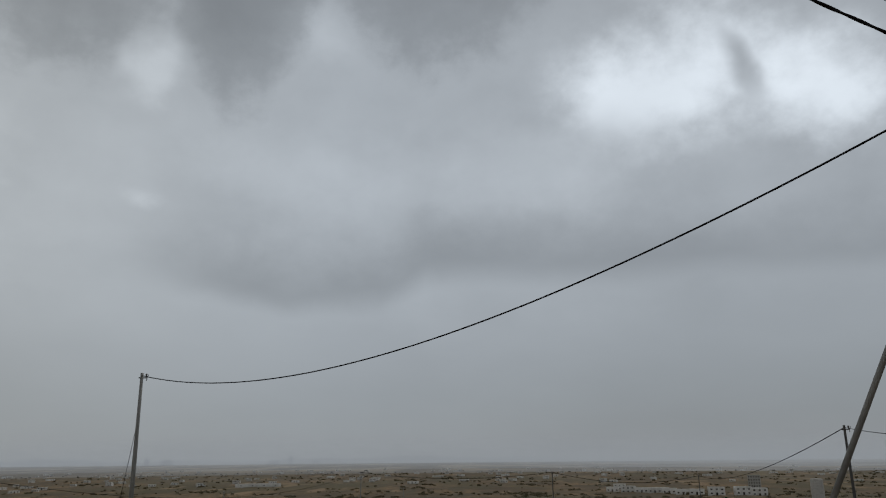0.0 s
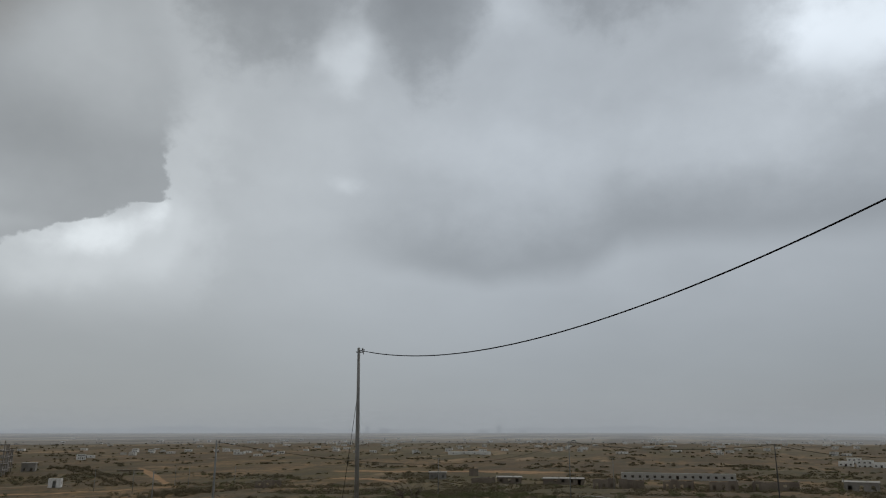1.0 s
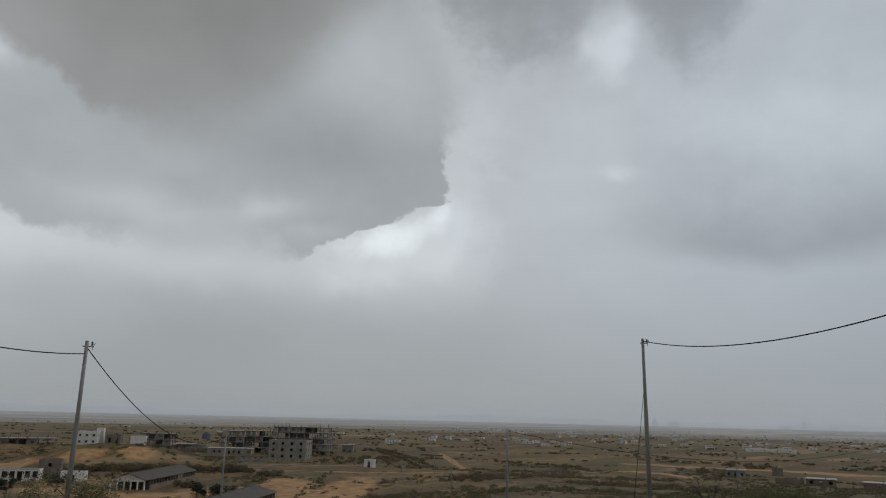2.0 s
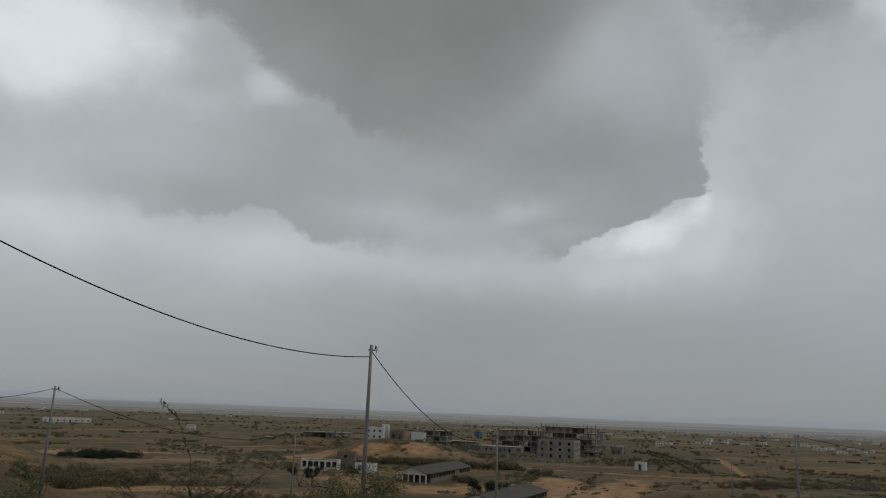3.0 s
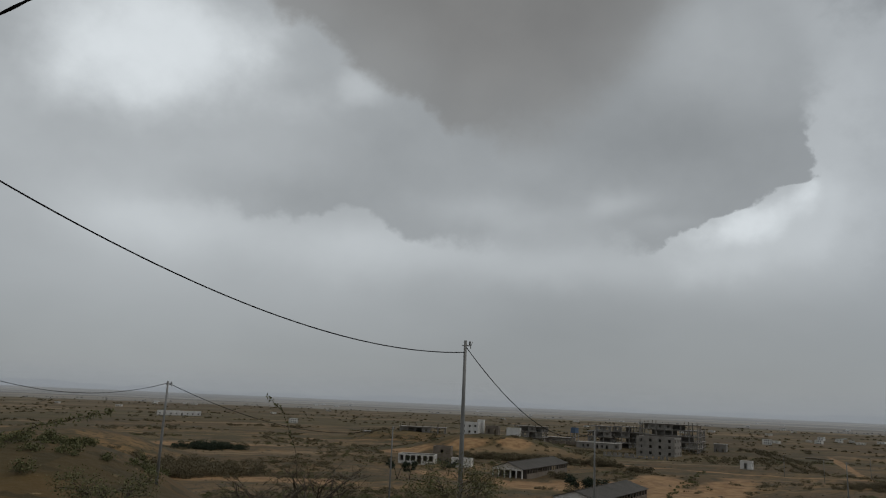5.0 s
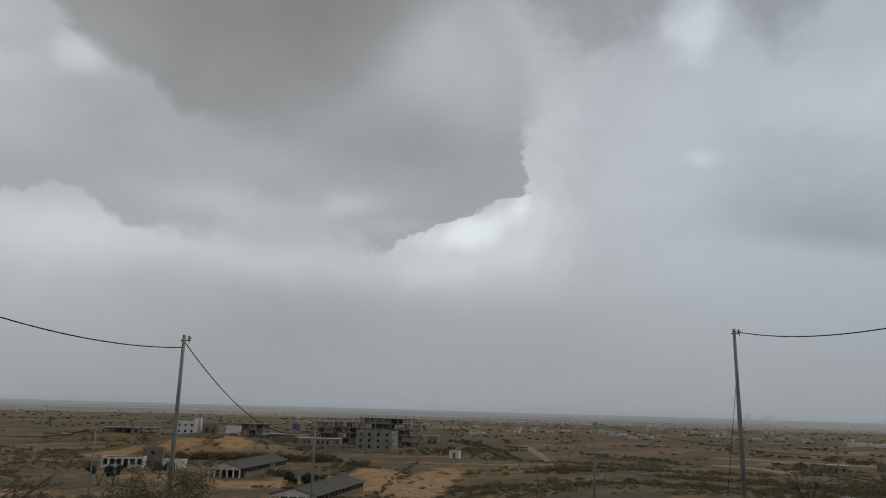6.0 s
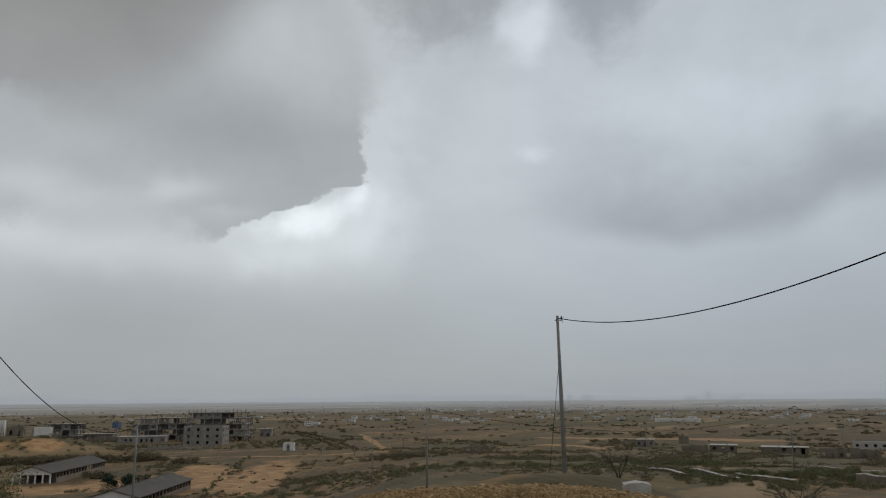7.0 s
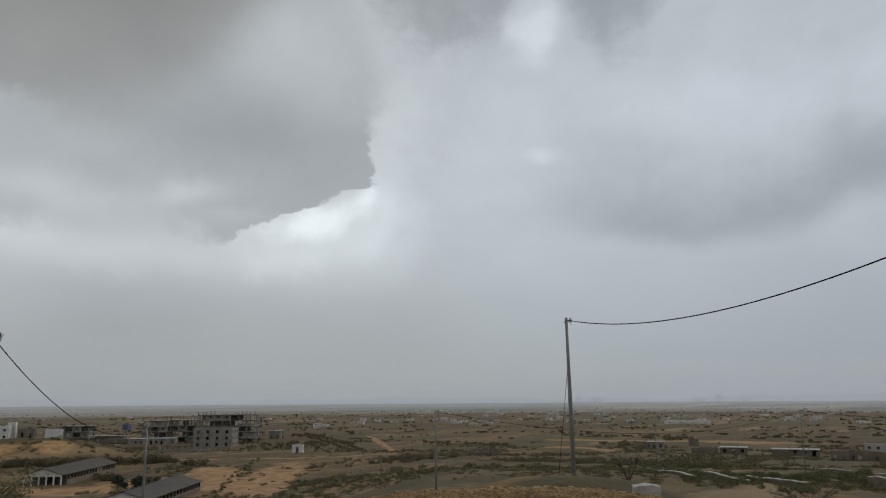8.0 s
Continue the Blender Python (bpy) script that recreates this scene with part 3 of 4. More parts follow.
q3, q3t = utility_pole(52.3, 64, 8.0, "slim grey utility pole in front of a long shed", turn=52)
q4, q4t = utility_pole(67.15, 80, rise(67.15, 80, -2.0), "slim grey utility pole on a brown slope", turn=67)
for az, d, h in ((39.6, 300, 7.5), (37.2, 280, 7), (34.5, 300, 7), (33.6, 310, 7), (15.9, 175, 8), (3.2, 240, 9), (30.5, 330, 7)):
    utility_pole(az, d, h, "thin grey utility pole far off in scrub", turn=az)

# spare cable coiled at the top of the pole on the lower slope
coil = bmesh.new()
for k in range(3):
    ring = [(0.75 + 0.42 * math.cos(i * math.tau / 20), 0.03 * k, p2t.z - p2.location.z - 0.2 + (0.42 + 0.03 * k) * math.sin(i * math.tau / 20)) for i in range(19)]
    tube(coil, ring, [0.022] * 19, 5)
part("cable_coil", coil, WIREMAT, p2, "black coil of spare cable")

# the near pole at the edge of the hilltop, with its raking strut
near, near_t = utility_pole(-37.0, 14.8, 9.2, "thick grey utility pole braced by a raking strut", turn=0, r=0.12)
nx, ny = polar(-37.0, 14.8)
fx, fy = polar(-21.7, 15.6)
fz = zat(fx, fy) - zat(nx, ny) - 0.4
strut = bmesh.new()
tube(strut, [(fx - nx, fy - ny, fz), (0.4 * (fx - nx), 0.4 * (fy - ny), 0.4 * fz + 0.6 * 7.9), (0, 0, 7.9)], [0.055, 0.053, 0.050], 12)
part("strut", strut, POLEMAT, near, "raking steel strut")
back_pole, back_t = utility_pole(110, 28, 10.6, "slim grey utility pole at the hilltop", turn=20)
left_pole, left_t = utility_pole(104, 18, 8.9, "slim grey utility pole at the hill edge", turn=60)

cable(p1t, near_t - Vector((0, 0, 0.56)), 2.0, 0.022, strands=1, n=60)
cable(near_t + Vector((0, 0, -0.12)), back_t + Vector((0, 0, -0.7)), 0.1, 0.02)
cable(near_t + Vector((0, 0, 0.5)), back_t + Vector((0, 0, 0.1)), 0.1, 0.006, "thin grey overhead wire", strands=1)
cable(q1t - Vector((0, 0, 0.4)), left_t - Vector((0, 0, 0.42)), 1.34, 0.021, strands=1, n=60)
cable(q1t - Vector((0, 0, 0.12)), q3t, 1.8, 0.021, strands=1, n=48)
cable(q2t, q4t, 1.6, 0.02, strands=1)
cable(q2t, (*polar(96, 45), zat(*polar(96, 45)) + 7), 0.9, 0.016, strands=1)
cable(p6t, p5t, 1.3, 0.026, strands=1)
cable(p5t, p4t, 1.2, 0.034, strands=1)
cable(p4t, p2t, 0.9, 0.03, strands=1)
cable(p2t, p3t, 2.4, 0.018, strands=1)
cable(p6t, (*polar(-42, 30), zat(*polar(-42, 30)) + 5.5), 0.5, 0.016, strands=1)
# stay wire of the slim pole
sx, sy = polar(23.0, 40.5)
cable(p1t + Vector((0, 0, -2.2)), (sx, sy, zat(sx, sy)), 0.05, 0.012, "taut grey stay wire", strands=1)


# ---- buildings ----


def frame_building(az, d, turn, nx, ny, floors, label, bay=4.6, fh=3.2, missing=0.0, seed=1, infill=0.25):
    """An unfinished concrete skeleton: columns, slabs with edge beams, a few filled bays and starter posts on top."""
    rnd = random.Random(seed)
    x, y = polar(az, d)
    ob = thing("unfinished_building", x, y, min(zat(x, y), zat(x - 8, y + 8), zat(x + 8, y - 8)) - 0.1, turn, label, "building", "unfinished concrete blocks")
    L, W = nx * bay, ny * bay
    col = bmesh.new()
    box(col, -0.22, -0.22, 0, 0.22, 0.22, fh - 0.35)
    first = part("column", col, CONCRETE, ob)
    first.location = (-L / 2, -W / 2, 0)
    tall = [floors - (rnd.random() < missing) for _ in range(nx + 1)]
    for f in range(floors):
        for i in range(nx + 1):
            for j in range(ny + 1):
                if 0 < i < nx and 0 < j < ny or f >= tall[i] or (f, i, j) == (0, 0, 0):
                    continue
                c = first.copy()
                scene.collection.objects.link(c)
                c.location = (-L / 2 + i * bay, -W / 2 + j * bay, f * fh)
        last = max(i for i in range(nx + 1) if tall[i] > f)
        x1 = -L / 2 + last * bay + 0.9
        slab = boxes((-L / 2 - 0.9, -W / 2 - 0.9, (f + 1) * fh - 0.18, x1, W / 2 + 0.9, (f + 1) * fh))
        for yy in (-W / 2, W / 2):
            box(slab, -L / 2 - 0.2, yy - 0.16, (f + 1) * fh - 0.55, x1 - 0.6, yy + 0.16, (f + 1) * fh - 0.18)
        part("slab", slab, CONCRETE, ob)
        for i in range(nx):
            if rnd.random() < infill:
                o = ((bay * 0.35, bay * 0.65, 1.0, 2.3),)
                w = wall(bmesh.new(), -L / 2 + i * bay + 0.25, -W / 2 + 0.3, -L / 2 + (i + 1) * bay - 0.25, -W / 2 + 0.3, f * fh, (f + 1) * fh - 0.56, 0.2, [(o[0][0] - 0.25, o[0][1] - 0.25, f * fh + 1.0, f * fh + 2.3)])
                part("infill_wall", w, BLOCKWORK, ob)
        # wall added behind the open bays so they look dark inside
        part("core_wall", boxes((-L / 2 + 0.6 + bay * (f % 2), W * 0.3, f * fh, -L / 2 + bay * (nx * 0.6 + f % 3), W * 0.3 + 0.2, (f + 1) * fh - 0.18)), BLOCKWORK, ob)
    post = bmesh.new()
    box(post, -0.16, -0.16, 0, 0.16, 0.16, 1.5)
    ph = part("starter_post", post, BROWNBLOCK, ob)
    ph.location = (-L / 2, -W / 2, floors * fh)
    for i in range(nx + 1):
        for j in (0, ny):
            if tall[i] == floors and rnd.random() < 0.8 and (i or j):
                c = ph.copy()
                scene.collection.objects.link(c)
                c.location = (-L / 2 + i * bay, -W / 2 + j * bay, floors * fh)
                c.scale = (1, 1, rnd.uniform(0.4, 1.3))
    return ob


def block_house(name, az, d, turn, L, W, H, rows, label, material, category="house", roof_mat=None, ww=1.0, wh=1.1, door=True, group="", sink=0.1, base=None, parapet=0.45, walls_down=0.0):
    """A masonry house with real window openings. rows: lists of (side, count) per storey."""
    x, y = polar(az, d)
    z = base if base is not None else zat(x, y) - sink
    ob = thing(name, x, y, z, turn, label, category, group)
    n = len(rows)
    fh = H / n
    plan = [(-L / 2, -W / 2, L / 2, -W / 2, L), (L / 2, -W / 2, L / 2, W / 2, W), (L / 2, W / 2, -L / 2, W / 2, L), (-L / 2, W / 2, -L / 2, -W / 2, W)]
    for s, (x0, y0, x1, y1, length) in enumerate(plan):
        holes = []
        for f, counts in enumerate(rows):
            c = counts[s]
            for k in range(c):
                mid = length * (k + 0.5) / c
                sill = f * fh + fh * 0.36
                lo = f * fh if door and f == 0 and s == 0 and k == c // 2 else sill
                holes.append((mid - ww / 2, mid + ww / 2, lo, min(sill + wh, f * fh + fh - 0.3)))
        if s % 2:
            length -= 0.5
            dy = 0.25 if y1 > y0 else -0.25
            y0, y1 = y0 + dy, y1 - dy
            holes = [(a - 0.25, b - 0.25, c, e) for a, b, c, e in holes]
        wp = part("wall", wall(bmesh.new(), x0, y0 + (0.125 if s == 0 else -0.125 if s == 2 else 0), x1, y1 + (0.125 if s == 0 else -0.125 if s == 2 else 0), -1.5, H + parapet, 0.25, holes), material, ob)
        for a, b, c, e in holes:
            if c > 0.1 and length > 5 and s in (0, 1):
                m = Matrix.Translation((x0, y0 + (0.125 if s == 0 else 0), 0)) @ Matrix.Rotation(math.atan2(y1 - y0, x1 - x0), 4, "Z")
                sb = boxes((a - 0.08, -0.2, c - 0.08, b + 0.08, -0.128, c))
                bmesh.ops.transform(sb, matrix=m, verts=sb.verts)
                part("window_sill", sb, roof_mat or material, wp)
    part("roof_slab", boxes((-L / 2 + 0.26, -W / 2 + 0.26, H - 0.2, L / 2 - 0.26, W / 2 - 0.26, H)), roof_mat or material, ob)
    part("floor_slab", boxes((-L / 2 + 0.26, -W / 2 + 0.26, -0.2, L / 2 - 0.26, W / 2 - 0.26, 0.02)), ROOMSHADE, ob)
    # dark wall added inside to give the openings a shaded depth
    if L > 6:
        part("inner_wall", boxes((-L / 2 + 0.3, -0.1, 0.03, L / 2 - 0.3, 0.1, H - 0.22)), ROOMSHADE, ob)
    return ob


def open_ruin(az, d, turn, L, W, H, gaps, label, seed=0, slab=True, material=None):
    """A roofless or half-built single-storey house: broken walls with door and window gaps, part of a roof slab."""
    rnd = random.Random(seed)
    material = material or BLOCKWORK
    x, y = polar(az, d)
    ob = thing("ruined_house", x, y, zat(x, y) - 0.1, turn, label, "ruin", "half-built houses on the plain")
    step = L / gaps
    for k in range(gaps):
        a = -L / 2 + k * step
        h = H * rnd.uniform(0.75, 1.0) if not slab else H
        o = [(step * 0.3, step * 0.7, 0.0 if rnd.random() < 0.4 else 0.9, 2.1)]
        part("wall", wall(bmesh.new(), a, -W / 2, a + step - 0.02, -W / 2, -1.5, h, 0.2, o if rnd.random() < 0.85 else ()), material, ob)
        part("wall", wall(bmesh.new(), a, W / 2, a + step - 0.02, W / 2, -1.5, h * rnd.uniform(0.8, 1), 0.2, o if rnd.random() < 0.5 else ()), material, ob)
        if rnd.random() < 0.75:
            part("cross_wall", wall(bmesh.new(), a + 0.1, -W / 2 + 0.12, a + 0.1, W / 2 - 0.12, -1.5, h * 0.97, 0.2), material, ob)
    part("end_wall", wall(bmesh.new(), L / 2 + 0.1, -W / 2, L / 2 + 0.1, W / 2, -1.5, H * 0.95, 0.2), material, ob)
    if slab:
        part("roof_slab", boxes((-L / 2 - 0.4, -W / 2 - 0.5, H + 0.01, L / 2 + 0.5, W / 2 + 0.3, H + 0.2)), PALESTONE, ob, "pale concrete roof slab")
        for k in range(0, gaps + 1, 2):
            part("starter_post", boxes((-L / 2 + k * step - 0.12, -W / 2, H + 0.2, -L / 2 + k * step + 0.12, -W / 2 + 0.24, H + 0.2 + rnd.uniform(0.3, 1.0))), material, ob)
    return ob


def long_shed(front, rear, width, eave, ridge, label, bays=6):
    """A long farm shed under a grey sheet roof; the gable end is a whitewashed open porch with posts."""
    (x0, y0), (x1, y1) = front, rear
    L = math.hypot(x1 - x0, y1 - y0)
    turn = math.degrees(math.atan2(y1 - y0, x1 - x0))
    z = min(zat(x0, y0), zat(x1, y1)) + 0.1
    ob = thing("long_shed", x0, y0, z, turn, label, "shed", "long sheds")
    h = width / 2
    for s in (-1, 1):
        n = int(L / 1.1)
        bm = bmesh.new()
        top = [[], []]
        for i in range(n * 2 + 1):
            x = -0.5 + (L + 1.0) * i / (n * 2)
            dz = 0.035 * (i % 2)
            top[0].append((bm.verts.new((x, 0, ridge + dz)), bm.verts.new((x, 0, ridge + dz - 0.1))))
            top[1].append((bm.verts.new((x, s * (h + 0.5), eave + dz - 0.12)), bm.verts.new((x, s * (h + 0.5), eave + dz - 0.22))))
        for i in range(n * 2):
            for k in (0, 1):
                f = (top[0][i][k], top[0][i + 1][k], top[1][i + 1][k], top[1][i][k])
                bm.faces.new(f if (s > 0) == (k == 1) else f[::-1])
            bm.faces.new((top[1][i][0], top[1][i + 1][0], top[1][i + 1][1], top[1][i][1]))
        part("roof_sheet", bm, ROOFSHEET, ob)
    part("ridge_cap", tube(bmesh.new(), [(-0.5, 0, ridge + 0.03), (L + 0.5, 0, ridge + 0.03)], [0.12, 0.12], 8), ROOFSHEET, ob)
    n = int(L / 2.2)
    for s in (-1, 1):
        st = (L - 3.5) / n
        part("side_wall", wall(bmesh.new(), 3.5, s * h, L, s * h, -1.5, eave * 0.98, 0.2, [(k * st + 0.25, (k + 1) * st - 0.25, eave * 0.42, eave * 0.86) for k in range(n)]), BROWNBLOCK, ob)
    for xx in (3.6, L):
        bm = wall(bmesh.new(), xx, -h + 0.11, xx, h - 0.11, -1.5, eave * 0.97, 0.2, [(h - 1.0, h + 0.6, 0, 2.0)])
        # the end wall under the porch takes the painted shade tone
        part("end_wall", bm, ROOMSHADE if xx < 5 else BLOCKWORK, ob)
    for xx in (0.0, L + 0.12):
        g = bmesh.new()
        tri = [(-h, eave * 0.98), (h, eave * 0.98), (0.0, ridge - 0.12)]
        a = [g.verts.new((xx - 0.1, p, q)) for p, q in tri]
        b = [g.verts.new((xx + 0.1, p, q)) for p, q in tri]
        g.faces.new(a[::-1]), g.faces.new(b)
        for k in range(3):
            g.faces.new((a[k], a[(k + 1) % 3], b[(k + 1) % 3], b[k]))
        part("gable", g, WHITEWASH, ob, "peeling whitewashed gable")
    for k in range(bays):
        yy = -h + width * k / (bays - 1)
        part("porch_post", boxes((-0.16, yy - 0.16, -1.5, 0.16, yy + 0.16, eave * 0.98)), WHITEWASH, ob, "whitewashed porch post")
    part("porch_beam", boxes((-0.14, -h, eave * 0.8, 0.14, h, eave * 0.97)), WHITEWASH, ob)
    return ob


block_house("apartment_block", 47.75, 398, 33, 18.5, 14, 9.0, [(4, 3, 4, 3)] * 3, "bare grey three-storey block with small square windows", BLOCKWORK, "building", PALESTONE, ww=1.3, wh=1.35, door=False)
frame_building(46.95, 462, 33, 7, 2, 5, "tall unfinished concrete skeleton with starter columns on its roof", seed=3)
frame_building(49.9, 474, 33, 3, 2, 4, "unfinished concrete skeleton with blocked-in bays", seed=5, missing=0.2, infill=0.35)
frame_building(51.75, 474, 36, 3, 2, 4, "unfinished concrete skeleton beside a taller one", seed=8, missing=0.3)
frame_building(56.9, 505, 38, 4, 2, 3, "brown half-built concrete frame behind a mound", seed=11, fh=3.4)
frame_building(45.3, 500, 123, 3, 2, 4, "grey concrete skeleton, end on, half filled", seed=14, infill=0.5)
# its roof slab is added only to shade the rooms, so the gaps look dark
open_ruin(51.95, 448, 40, 24, 8, 3.2, 9, "long row of half-built blockwork rooms with window gaps", seed=2)
frame_building(55.3, 520, 42, 6, 2, 1, "low half-built concrete platform on columns", seed=19, fh=3.6, infill=0.4)
open_ruin(54.6, 470, 42, 22, 7, 2.4, 7, "low broken blockwork rooms without a roof", seed=4, slab=False, material=BROWNBLOCK)
open_ruin(49.4, 368, 33, 30, 0.8, 0.9, 11, "low broken compound wall of grey blocks", seed=6, slab=False)
open_ruin(43.6, 505, 34, 7, 6, 4.6, 2, "two-storey half-built house with open corner", seed=7)
frame_building(64.9, 436, 60, 6, 2, 1, "open hall of pale columns under a flat slab", seed=9, fh=3.5, bay=4.2, infill=0.12)
frame_building(68.6, 452, 64, 3, 2, 1, "low open columned hall beside a mound", seed=10, fh=3.0, bay=4.2, infill=0.2)
house_base = zat(*polar(61.3, 342))
block_house("white_house", 61.35, 342, 52, 7.6, 7, 4.9, [(3, 1, 2, 1), (3, 2, 2, 1)], "white two-storey house with dark square windows on a mound", WHITEWASH, ww=0.9, wh=0.9, base=house_base - 0.3, door=False)
block_house("stair_tower", 60.6, 348, 52, 2.6, 4, 6.0, [(0, 0, 0, 0), (1, 0, 0, 0)], "white stair tower beside a house", WHITEWASH, "building", ww=0.8, base=house_base - 0.3)
block_house("brown_house", 59.7, 345, 50, 5.5, 6, 3.9, [(2, 1, 1, 1)], "half-built brown house with two tall openings", BROWNBLOCK, ww=0.9, wh=1.6, base=house_base - 0.6)
block_house("white_shed", 58.15, 338, 46, 5.6, 4, 3.0, [(0, 1, 0, 0)], "plain white flat-roofed shed on a mound", WHITEWASH, "shed", base=zat(*polar(58.15, 338)) - 0.3, door=False)
water_tank = thing("water_tank", *polar(53.7, 560), zat(*polar(53.7, 560)), 20, "faded blue water tank on a frame", "water tank")
part("tank", boxes((-2.0, -2.0, 5.5, 2.0, 2.0, 9.2)), BLUEPAINT, water_tank)
for lx, ly in ((-2, -2), (2, -2), (2, 2), (-2, 2)):
    part("leg", boxes((lx - 0.2, ly - 0.2, -0.5, lx + 0.2, ly + 0.2, 5.5)), CONCRETE, water_tank)

long_shed(polar(58.55, 222), polar(55.2, 258), 9.0, 2.7, 4.3, "long grey shed with a whitewashed open porch")
long_shed(polar(53.6, 154), polar(50.0, 184), 9.0, 2.2, 3.5, "long grey shed with a slatted white gable")
block_house("colonnade_house", 65.2, 262, 56, 12, 7, 3.1, [(6, 2, 4, 2)], "low whitewashed house with a row of dark doorways", WHITEWASH, ww=1.35, wh=1.9, roof_mat=ROOFSHEET, parapet=0.12)
block_house("upper_room", 63.35, 272, 56, 6, 6, 5.4, [(0, 0, 0, 0), (1, 1, 0, 0)], "taller brown room behind a low white house", BROWNBLOCK, "house")
block_house("white_hut", 61.9, 256, 50, 6.5, 4, 2.6, [(1, 1, 0, 0)], "small white hut with a patched roof", WHITEWASH, "hut")
block_house("white_hut", 41.95, 330, 30, 4.2, 3.6, 2.7, [(1, 1, 0, 0)], "small white hut with one dark doorway beside scrub", WHITEWASH, "hut", ww=1.2, wh=1.4, group="small huts")
open_ruin(28.2, 262, 30, 8, 7, 3.2, 3, "half-built brown blockwork house with broken walls", seed=21, slab=False, material=BROWNBLOCK)
open_ruin(15.95, 352, 15, 7.5, 6, 3.0, 3, "small brown ruin on a low rise", seed=22)
open_ruin(13.3, 375, 12, 4.2, 4, 3.4, 1, "small dark blockwork cabin", seed=23, slab=False, material=BROWNBLOCK)
open_ruin(10.7, 300, 10, 9, 7, 2.6, 3, "half-built brown rooms under a pale slab", seed=24, material=BROWNBLOCK)
open_ruin(12.6, 302, 12, 9, 6, 2.3, 3, "low roofless brown blockwork rooms", seed=33, slab=False, material=BROWNBLOCK)
open_ruin(6.8, 300, 6, 15, 7, 2.2, 5, "row of half-built brown rooms with a pale slab", seed=25, material=BROWNBLOCK)
open_ruin(3.9, 262, 4, 7, 7, 3.5, 3, "half-built brown blockwork house", seed=26, slab=False, material=BROWNBLOCK)
open_ruin(2.0, 268, 2, 8, 7, 3.6, 3, "half-built brown blockwork house with window gaps", seed=27, slab=False, material=BROWNBLOCK)
open_ruin(-1.2, 258, -2, 9, 7, 3.9, 4, "half-built brown blockwork house with pillars", seed=28, slab=False, material=BROWNBLOCK)
open_ruin(-4.2, 255, -5, 8, 7, 3.4, 3, "roofless brown blockwork house", seed=29, slab=False, material=BROWNBLOCK)
open_ruin(-7.5, 262, -8, 13, 7, 3.0, 5, "roofless row of blockwork rooms", seed=30, slab=False, material=BROWNBLOCK)
open_ruin(-12.6, 290, -12, 10, 7, 3.0, 3, "small flat-roofed blockwork house", seed=31)
block_house("terrace_row", -1.2, 360, -1, 48, 6, 2.3, [(15, 1, 10, 1)], "long pale terrace with a row of small dark windows", PALESTONE, ww=1.1, wh=1.0)
r_ = random.Random(12)
row_house = block_house("row_house", -18.9, 515, -14, 9.4, 8, 4.6, [(3, 2, 2, 2)] * 2, "white two-storey row house with small dark windows", WHITEWASH, ww=1.2, wh=0.9, group="white row houses", parapet=0.3)
low_house = block_house("row_house", -17.6, 528, -14, 9.0, 7, 3.2, [(3, 2, 2, 2)], "low white row house on the plain", WHITEWASH, ww=1.2, wh=0.9, group="white row houses", parapet=0.5)
for az, d in ((-16.7, 536), (-15.8, 548), (-14.8, 556), (-13.9, 570), (-13.0, 585), (-11.9, 600), (-20.6, 520), (-21.6, 530), (-15.3, 590), (-12.4, 640)):
    x, y = polar(az, d)
    copy_thing(r_.choice((row_house, low_house)), pose(x, y, zat(x, y) - r_.uniform(0.0, 0.7), 0, 0, -14 + r_.uniform(-5, 5)))
block_house("flat_block", -21.4, 690, -22, 9.5, 8, 9.6, [(5, 3, 4, 2)] * 4, "pale pink four-storey apartment block", PALESTONE, "building", ww=0.9, wh=1.2)

# small white houses scattered over the plain
rnd = random.Random(77)
types = []
for k, (L, W, H) in enumerate(((11, 8, 3.4), (8, 7, 3.2), (16, 8, 3.3), (9, 8, 6.2))):
    rows_ = [(3 + k % 2, 2, 2, 2)] * (2 if H > 5 else 1)
    az, d = ((29.0, 640), (27.8, 655), (30.3, 690), (40.6, 600))[k]
    types.append(block_house("village_house", az, d * 1.2, az + rnd.uniform(-20, 20), L * 0.7, W * 0.7, H * 0.62, rows_, ("white flat-roofed village house", "small pale village house", "long white flat-roofed house", "white two-storey village house")[k], WHITEWASH, ww=0.9, wh=0.9, group="village houses", parapet=0.2))
SPOTS = [(27.4, 705), (25.6, 800), (23.4, 780), (24.8, 930), (37.4, 690), (38.0, 720), (36.2, 760), (40.2, 640), (19.5, 1050), (15, 820), (11.0, 800), (8.5, 1000),
         (5.5, 780), (-12, 700), (31.9, 800), (33.0, 1000), (74.5, 560), (86.5, 900), (72.0, 1100), (12.6, 760)]
for az, d in SPOTS:
    x, y = polar(az, d * 1.2)
    copy_thing(rnd.choice(types), pose(x, y, zat(x, y) - 0.1, 0, 0, az + rnd.uniform(-30, 30)))
for _ in range(190):
    az, d = rnd.uniform(-34, 36), rnd.uniform(820, 2000)
    x, y = polar(az, d)
    copy_thing(rnd.choice(types), pose(x, y, zat(x, y) - 0.1, 0, 0, az + rnd.uniform(-40, 40)))
for _ in range(30):
    az, d = rnd.uniform(34, 92), rnd.uniform(900, 2200)
    x, y = polar(az, d)
    copy_thing(rnd.choice(types), pose(x, y, zat(x, y) - 0.1, 0, 0, az + rnd.uniform(-40, 40)))
block_house("storage_hall", 13.6, 800, 14, 44, 10, 2.6, [(4, 1, 8, 1)], "very long low white storage hall", WHITEWASH, "hall", ww=1.2, wh=0.8, door=False)
block_house("storage_hall", 82.5, 780, 82, 40, 10, 4.0, [(8, 1, 8, 1)], "long low pale hall on the plain", WHITEWASH, "hall", ww=1.4)
